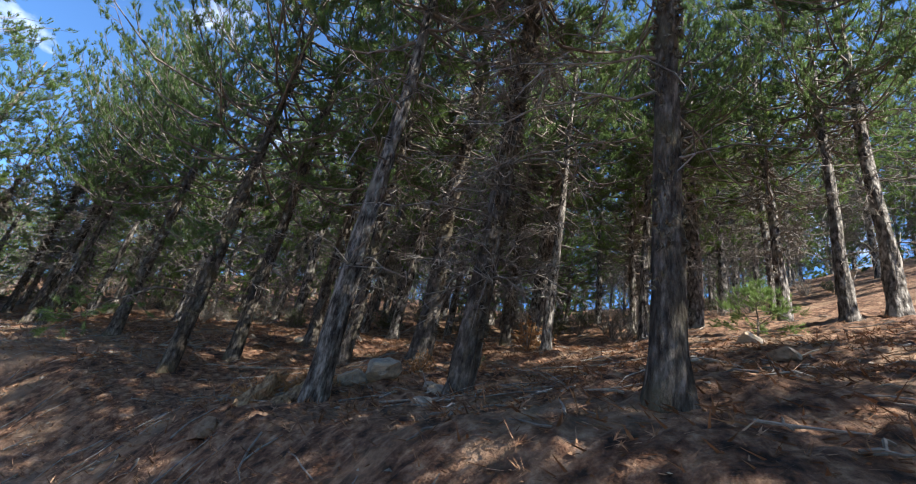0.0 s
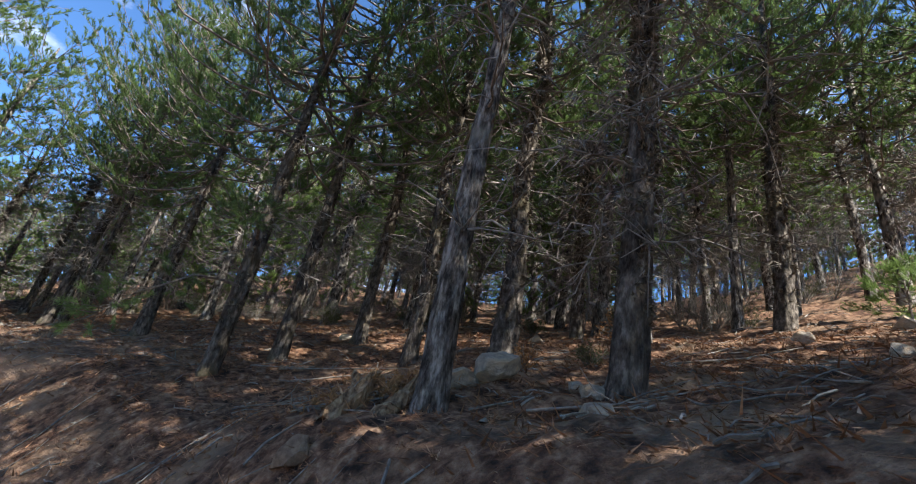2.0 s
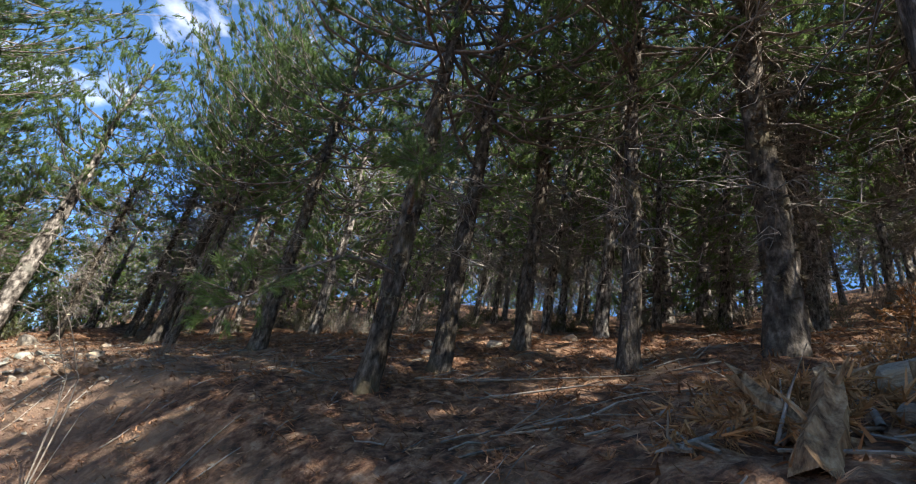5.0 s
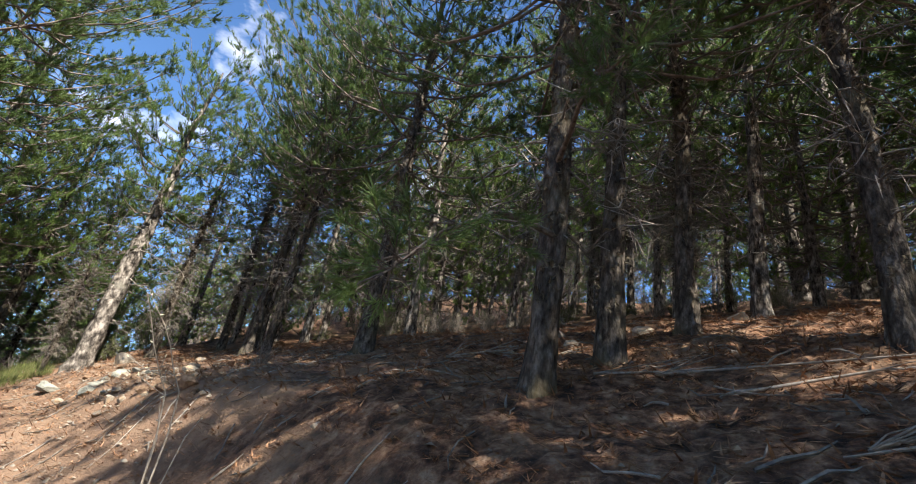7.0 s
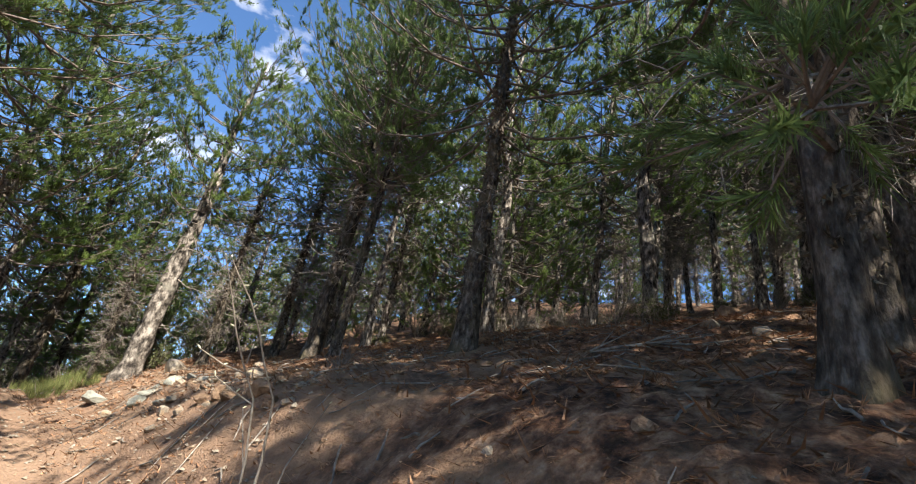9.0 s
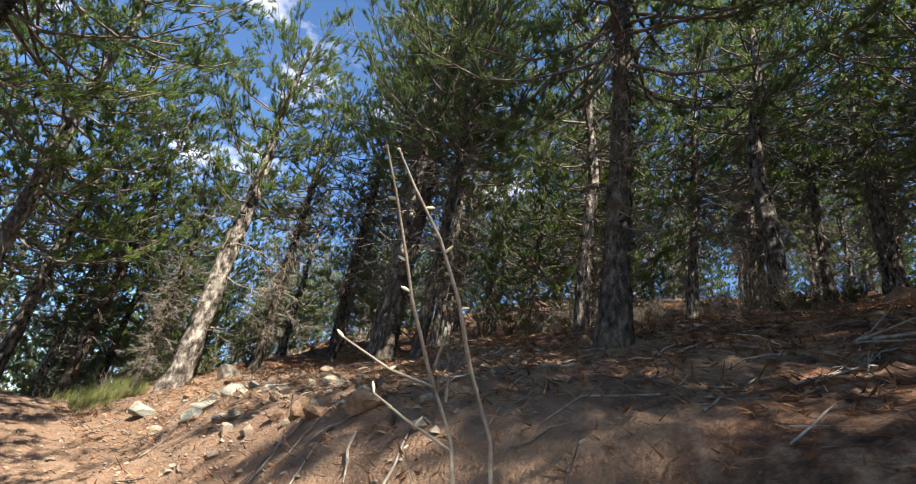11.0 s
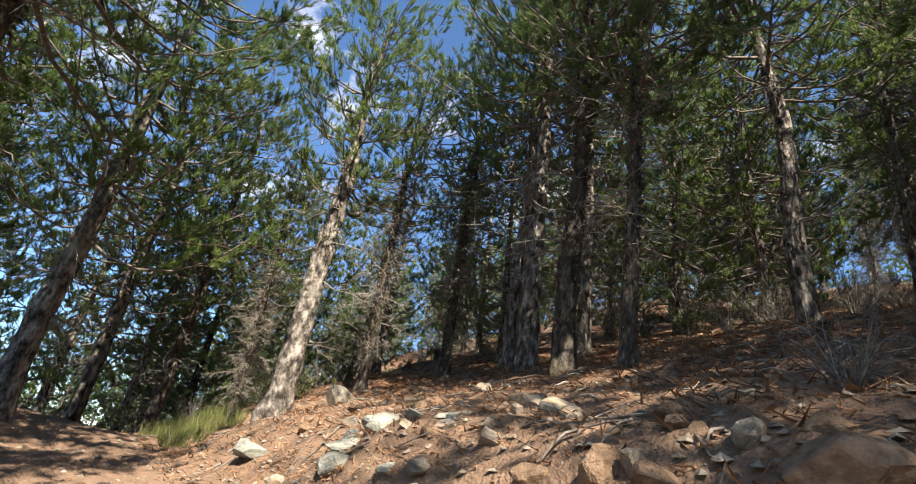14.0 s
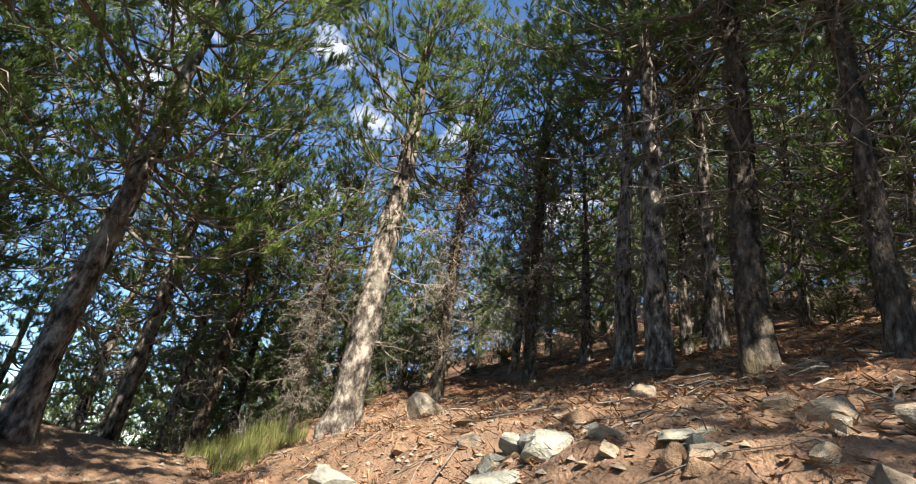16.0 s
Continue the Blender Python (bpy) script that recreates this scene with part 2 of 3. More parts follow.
class Heap:
    """Pieces gathered for one mesh."""

    def __init__(self):
        self.v, self.f = [], []

    def add(self, verts, faces):
        o = len(self.v)
        self.v.extend(verts)
        self.f.extend(tuple(i + o for i in f) for f in faces)

    def mesh(self, name, mat, smooth_faces=True):
        me = bpy.data.meshes.new(name)
        me.from_pydata([tuple(map(float, v)) for v in self.v], [], self.f)
        me.materials.append(mat)
        if smooth_faces:
            me.polygons.foreach_set("use_smooth", [True] * len(me.polygons))
        return me


def shoot(heap, rng, at, way, length, blades, needle, width):
    """A bottle-brush shoot of needles that stand off forwards from its axis."""
    way = way / np.linalg.norm(way)
    a = np.cross(way, (0.3, 0.2, 1.0))
    a = a / np.linalg.norm(a)
    b = np.cross(way, a)
    k, q = rng.random((blades, 1)), rng.random((blades, 1)) * 2 * math.pi
    op, le = 0.4 + rng.random((blades, 1)) * 0.6, needle * (0.75 + 0.5 * rng.random((blades, 1)))
    r, s = np.cos(q) * a + np.sin(q) * b, np.cos(q) * b - np.sin(q) * a
    root = at + way * length * k
    tip = root + le * (np.cos(op) * way + np.sin(op) * r)
    o = len(heap.v)
    heap.v.extend(np.stack([root - s * width / 2, root + s * width / 2, tip], 1).reshape(-1, 3).tolist())
    heap.f.extend((o + 3 * i, o + 3 * i + 1, o + 3 * i + 2) for i in range(blades))


def pine_meshes(seed, height=10.0, crown=0.45, spread=1.6, shoots=1300, blades=14, needle=0.13, width=0.014, dead=40, mat=None, bark=None, ragged=0.25, seg=26, ring=0.075, shaggy=0, moss=0, split=True):
    """Meshes of one pine: trunk of 0.3 m at breast height, limbs, dead branches, needles."""
    rng = np.random.default_rng(seed)
    bend = rng.normal(0, 0.018, 4)

    def axis_at(z):
        return np.array([bend[0] * math.sin(z * 0.55 + bend[2] * 40) + bend[1] * math.sin(z * 1.3), bend[1] * math.sin(z * 0.6 + bend[3] * 40) + bend[2] * math.sin(z * 1.5), z]) - np.array(
            [bend[0] * math.sin(bend[2] * 40), bend[1] * math.sin(bend[3] * 40), 0])

    def girth(z):
        k = max(0.0, 1 - z / height)
        return 0.136 * (0.1 + 0.95 * k ** 0.85) + 0.042 * math.exp(-max(z, 0) / 0.2)

    t = Heap()
    zs = np.concatenate([np.arange(-0.45, 5.5, ring), np.arange(5.5, height, ring * 3), [height]])
    for i, z in enumerate(zs):
        c = axis_at(z)
        for j in range(seg):
            q = 2 * math.pi * j / seg
            d = Vector((math.cos(q), math.sin(q), 0))
            plate = noise.noise(Vector((d.x * 3.2, d.y * 3.2, z * 1.7 + seed))) + 0.7 * noise.noise(Vector((d.x * 7, d.y * 7, z * 4 + seed)))
            root = 0.16 * math.exp(-max(z, 0) / 0.16) * math.sin(q * 4 + seed) + 0.05 * math.sin(q * 2 + z)
            ridge = abs(noise.noise(Vector((d.x * 5.5, d.y * 5.5, z * 1.1 + 2 * seed))))
            r = girth(z) * (1 + 0.13 * plate - 0.16 * (0.3 - min(ridge, 0.3)) / 0.3 + root)
            t.v.append(c + np.array((d.x * r, d.y * r, 0)))
        if i:
            for j in range(seg):
                t.f.append(((i - 1) * seg + j, (i - 1) * seg + (j + 1) % seg, i * seg + (j + 1) % seg, i * seg + j))
    limbs, twigs, green, tufts = Heap(), Heap(), Heap(), Heap()
    boughs, snags = [], []
    z0 = height * crown
    branches = []
    z = z0
    turn = rng.random() * 6.28
    while z < height - 0.15:
        k = (z - z0) / (height - z0)
        whorl = 3 + int(rng.random() * 2.4)
        for w in range(whorl):
            q = turn + 2 * math.pi * w / whorl + rng.normal(0, 0.25)
            reach = spread * (0.28 + 0.9 * (1 - k) ** 0.75) * (0.65 + ragged + rng.random() * 0.55 * (1 + ragged)) * (0.75 + 0.35 * min(1, k * 5))
            branches.append((z + rng.normal(0, 0.08), q, reach, 0.05 + 0.75 * k + rng.normal(0, 0.12)))
        z += 0.26 + 0.14 * rng.random()
        turn += 0.9
    total = sum(b[2] for b in branches)
    for bz, q, reach, rise in branches:
        start = axis_at(bz)
        out = np.array((math.cos(q), math.sin(q), 0))
        steps = 5
        path = [start]
        for i in range(1, steps + 1):
            f = i / steps
            path.append(start + out * reach * f + np.array((0, 0, reach * (rise * f + 0.25 * f * f - 0.18 * math.sin(f * 3.1)))) + rng.normal(0, 0.035, 3))
        bough = Heap() if split else limbs
        bough.add(*tube(path, [0.005 + 0.017 * reach / spread * (1 - i / steps) for i in range(steps + 1)], 5))
        if split:
            boughs.append(bough)
        count = max(4, int(shoots * reach / total / 4))
        for _ in range(count):
            f = 1 - 0.8 * rng.random() ** 1.15
            i = min(int(f * steps), steps - 1)
            base = path[i] + (path[i + 1] - path[i]) * (f * steps - i)
            side = np.cross(out, (0, 0, 1)) * rng.choice((-1, 1))
            w = out * (0.5 + 0.6 * rng.random()) + side * (0.2 + rng.random()) + np.array((0, 0, 0.1 + 0.75 * rng.random()))
            w = w / np.linalg.norm(w)
            le = (0.16 + 0.34 * rng.random()) * (0.5 + 0.5 * reach / spread)
            tip = base + w * le
            limbs.add(*tube([base, tip], [0.006, 0.003], 3))
            for _ in range(4):
                g = base + (tip - base) * (0.35 + 0.65 * rng.random()) + rng.normal(0, 0.02, 3)
                shoot(green, rng, g, 0.6 * w + rng.normal(0, 0.3, 3) + np.array((0, 0, 0.8)), 0.1 + 0.1 * rng.random(), blades, needle, width)
    for _ in range(dead):
        bz = 0.9 + (z0 + 1.6 - 0.9) * rng.random() ** 0.75
        q = rng.random() * 6.28
        reach = (0.3 + 1.1 * rng.random()) * min(1.0, 0.3 + bz / 3.5)
        start = axis_at(bz)
        out = np.array((math.cos(q), math.sin(q), 0))
        path = [start]
        for i in range(1, 6):
            path.append(path[-1] + (out + np.array((0, 0, 0.1 - 0.13 * i)) + rng.normal(0, 0.22, 3)) * reach / 5)
        snag = Heap() if split else twigs
        if split:
            snags.append(snag)
        snag.add(*tube(path, [0.017, 0.014, 0.011, 0.008, 0.006, 0.003], 4))
        for _ in range(5 + shaggy):
            i = rng.integers(1, 5)
            side = out * 0.4 + rng.normal(0, 0.75, 3)
            p1 = path[i] + side * 0.16
            p2 = p1 + (side + np.array((0, 0, -0.5)) + rng.normal(0, 0.5, 3)) * 0.15
            snag.add(*tube([path[i], p1, p2], [0.008, 0.006, 0.003], 3))
            if shaggy:
                for _ in range(3):
                    c = p1 + rng.normal(0, 0.03, 3)
                    shoot(snag, rng, c, rng.normal(0, 1, 3) + np.array((0, 0, -0.6)), 0.05, 5, 0.06, 0.016)
    for _ in range(moss):
        z = 0.5 + rng.random() ** 0.8 * height * 0.62
        q = rng.random() * 6.28
        if noise.noise(Vector((math.cos(q) * 1.4, math.sin(q) * 1.4, z * 1.3 + seed))) < -0.12:
            continue
        o = np.array((math.cos(q), math.sin(q), 0))
        shoot(tufts, rng, axis_at(z) + o * girth(z) * 0.95, o + rng.normal(0, 0.5, 3) + np.array((0, 0, -0.35)), 0.03, 6, 0.055, 0.022)
    bark, mat = bark or BARK, mat or NEEDLE
    out = [("trunk", t.mesh("trunk", bark)), ("crown", green.mesh("crown", mat, False))]
    out += [("branch", k.mesh("branch", LIMB)) for k in boughs] + [("dead_branch", k.mesh("dead_branch", DEAD)) for k in snags]
    out += [(nm, k.mesh(nm, mt)) for nm, k, mt in (("twig_work", limbs, LIMB), ("dead_twig_work", twigs, DEAD), ("lichen", tufts, MOSS)) if k.v]
    return out


KINDS = {
    "open": pine_meshes(11, 9.5, 0.47, 1.6, 3400, 26, 0.08, 0.012, dead=26, ragged=0.15),
    "tall": pine_meshes(12, 11.0, 0.4, 1.6, 2700, 24, 0.085, 0.014, dead=40, mat=NEEDLE_DEEP),
    "tall_b": pine_meshes(13, 10.5, 0.38, 1.7, 2700, 24, 0.085, 0.014, dead=42),
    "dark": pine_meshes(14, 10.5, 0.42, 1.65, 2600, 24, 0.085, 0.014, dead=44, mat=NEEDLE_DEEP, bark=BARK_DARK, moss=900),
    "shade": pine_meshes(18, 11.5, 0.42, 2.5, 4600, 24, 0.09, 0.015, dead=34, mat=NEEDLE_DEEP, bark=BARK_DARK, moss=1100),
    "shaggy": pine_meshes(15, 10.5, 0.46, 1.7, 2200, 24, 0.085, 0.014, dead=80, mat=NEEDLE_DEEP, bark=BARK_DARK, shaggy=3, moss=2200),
    # Dark bark puts the shade on these trunks into their colour.
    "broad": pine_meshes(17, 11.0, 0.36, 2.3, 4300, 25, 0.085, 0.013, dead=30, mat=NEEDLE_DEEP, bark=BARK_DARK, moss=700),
    "full": pine_meshes(16, 10.0, 0.26, 1.7, 3600, 25, 0.085, 0.013, dead=36),
    "thicket": pine_meshes(19, 9.0, 0.14, 2.2, 4800, 22, 0.095, 0.017, dead=40, mat=NEEDLE_DEEP, bark=BARK_DARK, split=False),
    "far_a": pine_meshes(21, 10.5, 0.28, 1.8, 1500, 15, 0.11, 0.026, dead=60, seg=9, ring=0.4, shaggy=2, split=False),
    "far_b": pine_meshes(22, 11.5, 0.36, 1.7, 1400, 15, 0.11, 0.026, dead=64, seg=9, ring=0.4, shaggy=2, mat=NEEDLE_DEEP, split=False),
    "far_full": pine_meshes(23, 9.0, 0.1, 1.9, 1900, 15, 0.11, 0.026, dead=24, seg=9, ring=0.4, split=False),
    "distant": [k for k in pine_meshes(24, 9.5, 0.06, 2.2, 900, 13, 0.17, 0.05, dead=20, seg=7, ring=0.8, split=False) if k[0] != "twig_work"],
}


def pine(kind, x, y, girth, size=1.0, lean=(0.0, 0.0), turn=None, label="", group="pines of the hillside"):
    """One pine rooted in the floor; girth: the trunk's width at breast height."""
    tree = new("pine_tree")
    z = float(ground_z(x, y))
    turn = random.random() * 360 if turn is None else turn
    tilt = Vector((0, 0, 1)).rotation_difference(Vector((lean[0], lean[1], 1)).normalized()).to_matrix().to_4x4()
    tree.matrix_world = Matrix.Translation((x, y, z - 0.03)) @ tilt @ pose(0, 0, 0, 0, 0, turn)
    for name, me in KINDS[kind]:
        ob = new(name, me)
        ob.parent = tree
        ob.scale = (girth / 0.3, girth / 0.3, size) if name in ("trunk", "lichen") else (size, size, size)
        if name in ("twig_work", "dead_twig_work", "lichen"):
            tagged(ob, kind="stuff")
    return tagged(tree, label or "tall pine with grey fissured bark and green needled crown", "pine tree", group)


SHADED = "dark mossy-barked pine in the shade with bare lower branches"
GREY = "tall pine with pale grey fissured bark and bare lower twigs"
HUNG = "pine with trunk shrouded in dead lichen-hung twigs"
HANGING = pine("broad", -5.30, 8.77, 0.30, 1.12, turn=40, label="broad pine with shade-darkened grey bark and a low hanging bough")
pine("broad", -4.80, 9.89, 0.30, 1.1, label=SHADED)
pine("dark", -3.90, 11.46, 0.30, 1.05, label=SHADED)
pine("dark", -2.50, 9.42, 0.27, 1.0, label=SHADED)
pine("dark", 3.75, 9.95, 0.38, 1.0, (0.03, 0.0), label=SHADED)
pine("open", -1.62, 5.45, 0.27, 1.22, (0.0, 0.0), label="pale grey pine with thickly ridged bark at its foot")
pine("shaggy", -0.15, 5.38, 0.31, 1.18, (0.02, 0.0), label=HUNG)
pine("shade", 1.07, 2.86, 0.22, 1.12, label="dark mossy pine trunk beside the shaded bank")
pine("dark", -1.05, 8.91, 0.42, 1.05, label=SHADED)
pine("tall", 1.24, 9.50, 0.22, 0.9, label=GREY)
pine("tall_b", 1.25, 13.2, 0.36, 1.1, (0.05, 0), label=GREY)
pine("open", 5.2, 12.2, 0.42, 1.1, label=GREY)
pine("open", 3.68, 11.4, 0.24, 1.0, label=GREY)
pine("tall", 6.44, 8.65, 0.28, 0.9, label=SHADED)
pine("tall", 7.11, 8.42, 0.34, 1.0, label=SHADED)
pine("tall_b", -6.6, 17.0, 0.40, 1.05, label=SHADED)
pine("tall", -2.5, 14.0, 0.34, 1.0, (0.04, 0), label=GREY)
pine("shaggy", 0.6, 12.3, 0.30, 0.95, label=GREY)
pine("tall_b", 1.6, 14.3, 0.28, 1.0, label=GREY)
pine("open", -18.2, 14.05, 0.56, 1.08, (0.02, 0.01), label="slender sunlit pine with pale bark and open crown")
pine("broad", -8.58, 11.55, 0.32, 0.9, label=SHADED)
pine("tall", 0.84, 18.8, 0.45, 1.1, label=GREY)
pine("tall_b", 0.2, 21.0, 0.40, 1.1, label=GREY)
pine("dark", -12.5, 13.5, 0.30, 1.0, (0.03, 0.0), label=SHADED)
pine("dark", -11.6, 12.95, 0.20, 0.8, (0.04, 0.02), label=SHADED)
pine("tall", -13.3, 16.4, 0.26, 0.95, label=GREY)
pine("tall_b", -9.95, 16.0, 0.32, 1.0, label=GREY)
pine("open", -14.4, 15.7, 0.28, 1.1, (0.02, 0.0), label="pale-barked pine swollen at its foot")
pine("tall", -13.75, 15.05, 0.36, 1.1, label=GREY)
pine("shaggy", -17.6, 15.5, 0.24, 0.8, label=HUNG)
pine("shaggy", -16.6, 16.9, 0.27, 0.9, label=HUNG)
pine("full", -19.6, 10.55, 0.42, 1.15, label="stout pine with peeling grey bark and dead limbs")
pine("full", -22.5, 12.6, 0.36, 1.1, label="pine in dense green foliage beside the trail")
pine("dark", -22.6, 14.2, 0.36, 0.95, label=SHADED)
pine("full", -24.8, 14.6, 0.30, 1.0, label="pine in dense green foliage beside the trail")
pine("shaggy", -18.8, 13.6, 0.13, 0.5, label="thin grey dead-looking pine stem by the trail")


def far_forest():
    """The rest of the wood, uphill, along the trail and below it."""
    rng = np.random.default_rng(77)
    kept = [(o.location.x, o.location.y) for o in bpy.data.objects if o.name.startswith("pine_tree")]
    made = 0
    for _ in range(9000):
        a, r = rng.uniform(-1.25, 1.35), 9 + 42 * rng.random() ** 1.25
        x, y = -6 - r * math.sin(a), 5 + r * math.cos(a)
        s = float(lie(x, y)[1])
        if s < 5.5 or (-21 < x < 3 and s < 9.5 and y < 18) or (x > 2 and y < 10.0) or (-1 < x < 4 and y < 16):
            continue
        gap = 1.75 if r < 24 else 2.6
        if any((x - p) ** 2 + (y - q) ** 2 < gap * gap for p, q in kept):
            continue
        kept.append((x, y))
        kind = ("far_a", "far_b", "far_a", "far_b", "far_full")[int(rng.integers(0, 5))]
        size = 0.85 + 0.3 * rng.random()
        if a > 0.45:
            kind, size = ("far_full" if rng.random() < 0.75 else "far_a"), 0.66 + 0.2 * rng.random()
        pine(kind, x, y, 0.2 + 0.16 * rng.random(), size, (rng.normal(0.01, 0.03), rng.normal(0, 0.03)), label="pine of the dense wood further up the slope", group="pines of the far wood")
        made += 1
        if made >= 185:
            break
    made = 0
    for _ in range(4000):
        a, r = rng.uniform(-1.35, 1.8), rng.uniform(36, 60)
        x, y = -6 - r * math.sin(a), 5 + r * math.cos(a)
        if any((x - p) ** 2 + (y - q) ** 2 < 9.6 for p, q in kept):
            continue
        kept.append((x, y))
        pine("distant", x, y, 0.3, (0.85 if a < 0.35 else 0.62) + 0.3 * rng.random(), label="distant green pine closing the view through the wood", group="pines of the far wood")
        made += 1
        if made >= 130:
            break
    # below the trail, behind the walker: the trees that shade the bank
    pine("shade", 7.3, -0.2, 0.34, 1.1, label="pine on the slope below the trail", group="pines below the trail")
    for x, y, k in ((5.4, -1.0, 1.08), (6.6, 2.6, 1.0), (3.4, 0.5, 1.0), (-12.6, 5.4, 1.0), (-10.2, 3.4, 1.05)):
        pine("broad", x, y, 0.34, k, label="pine on the slope below the trail", group="pines below the trail")
    for x, y, g, k in ((3.2, -3.4, 0.36, 1.05), (8.2, -1.0, 0.34, 1.0), (0.4, -5.6, 0.4, 1.1), (-2.6, -1.9, 0.32, 1.0), (6.5, -5.5, 0.34, 1.1), (8.5, 3.2, 0.3, 1.0),
                       (-16.4, 8.1, 0.36, 1.15), (-14.2, 5.4, 0.34, 1.0), (-22, 8.2, 0.34, 1.0), (-24.5, 9.2, 0.34, 1.0), (-27.5, 10.2, 0.34, 1.0), (-31, 12.5, 0.36, 1.1), (-30, 4.5, 0.36, 1.1), (-34, 8, 0.36, 1.2), (-19.5, 5.2, 0.34, 1.0), (-26, 6.5, 0.34, 1.0), (-27, 13.5, 0.36, 1.0), (-29, 17.5, 0.36, 0.9), (-25.6, 16.6, 0.3, 0.9), (-24.0, 18.5, 0.3, 0.9), (-21.2, 7.2, 0.3, 0.9)):
        pine("far_b" if x > -12 else "broad" if x == -16.4 else "thicket" if k < 1.0 or x < -28 else "full", x, y, g, k, label="pine on the slope below the trail", group="pines below the trail")


far_forest()


# ---- stones ----
def stone_mesh(seed, mat, flat):
    rng = random.Random(seed)
    bm = bmesh.new()
    bmesh.ops.create_icosphere(bm, subdivisions=3, radius=0.5)
    cuts = [(Vector((rng.gauss(0, 1), rng.gauss(0, 1), rng.gauss(0, 0.8))).normalized(), 0.2 + 0.17 * rng.random()) for _ in range(15)]
    for v in bm.verts:
        for n, d in cuts:
            k = v.co.dot(n) - d
            if k > 0:
                v.co -= n * k
        v.co *= 1.35 * (1 + 0.07 * noise.noise(v.co * 5 + Vector((seed, 0, 0))) + 0.05 * noise.noise(v.co * 13))
        v.co.z *= flat
    me = bpy.data.meshes.new("stone")
    bm.to_mesh(me)
    bm.free()
    me.materials.append(mat)
    return me


STONES = {"g": [stone_mesh(31 + i, STONE_GREEN, 0.45) for i in range(3)], "p": [stone_mesh(41 + i, STONE, 0.7) for i in range(4)], "b": [stone_mesh(51 + i, STONE_BROWN, 0.75) for i in range(4)]}
STONE_WORDS = {"g": "pale grey-green slab of rock half buried in soil", "p": "pale grey angular stone lying on the needles", "b": "rust-brown stone lying on the bank"}


def stone(x, y, width, kind, rise=0.03, label=""):
    me = STONES[kind][int(abs(x * 37 + y * 91)) % len(STONES[kind])]
    ob = new("rock" if width > 0.3 else "stone", me)
    ob.matrix_world = pose(x, y, float(ground_z(x, y)) + rise * width, random.uniform(-12, 12), random.uniform(-12, 12), random.uniform(0, 360)) @ Matrix.Diagonal((width, width * random.uniform(0.7, 1.0), width * random.uniform(0.75, 1.0), 1))
    return tagged(ob, label or STONE_WORDS[kind], "rock" if width > 0.3 else "stone", "stones of the bank")


for x, y, w, k in ((-13.62, 11.85, 0.42, "g"), (-13.36, 12.04, 0.2, "g"), (-12.67, 11.55, 0.28, "g"), (-13.0, 11.37, 0.15, "p"), (-12.65, 11.27, 0.2, "b"), (-13.71, 11.44, 0.42, "g"), (-12.59, 11.41, 0.19, "g"),
                   (-12.52, 11.17, 0.16, "b"), (-11.49, 11.27, 0.19, "p"), (-10.76, 10.8, 0.23, "b"), (-10.61, 10.4, 0.14, "b"), (-10.7, 10.54, 0.16, "b"), (-10.99, 10.29, 0.25, "b"), (-11.07, 10.23, 0.15, "p"),
                   (-10.4, 10.28, 0.2, "p"), (-10.12, 10.23, 0.16, "b"), (-9.45, 9.78, 0.13, "p"), (-9.28, 9.71, 0.13, "p")):
    stone(x, y, w, k)
for x, y, w, k in ((-12.52, 11.21, 0.2, "p"), (-13.96, 12.06, 0.4, "g"), (-12.37, 10.8, 0.23, "p"), (-11.71, 10.43, 0.17, "p"), (-11.32, 10.76, 0.12, "p"), (-0.48, 5.63, 0.18, "p"), (-0.35, 5.42, 0.24, "p"),
                   (-1.84, 5.85, 0.2, "p"), (3.54, 5.99, 0.38, "p"), (-2.45, 5.06, 0.3, "b"), (-4.5, 8.02, 0.08, "p"), (-7.03, 8.41, 0.08, "p"), (-6.27, 8.3, 0.15, "b"), (-5.34, 11.12, 0.25, "p"), (-5.74, 12.45, 0.3, "p"),
                   (-4.48, 12.36, 0.33, "p"), (-15.4, 12.45, 0.22, "b"), (-12.01, 11.42, 0.15, "p"), (-12.21, 11.59, 0.14, "b"), (-13.34, 13.21, 0.23, "p")):
    stone(x, y, w, k)
for x, y, w, k in ((-13.24, 14.56, 0.38, "b"), (-9.04, 12.39, 0.28, "b"), (-0.46, 4.84, 0.3, "p"), (-10.72, 10.17, 0.3, "b"), (-12.0, 11.78, 0.3, "p"), (-4.63, 18.0, 0.7, "b"), (2.7, 6.32, 0.24, "p"), (1.63, 5.94, 0.22, "p"),
                   (-5.2, 15.6, 0.7, "b"), (-3.2, 12.6, 0.4, "p"), (-0.4, 10.6, 0.4, "p"), (2.9, 8.0, 0.35, "p"), (4.4, 8.2, 0.5, "p")):
    stone(x, y, w, k)
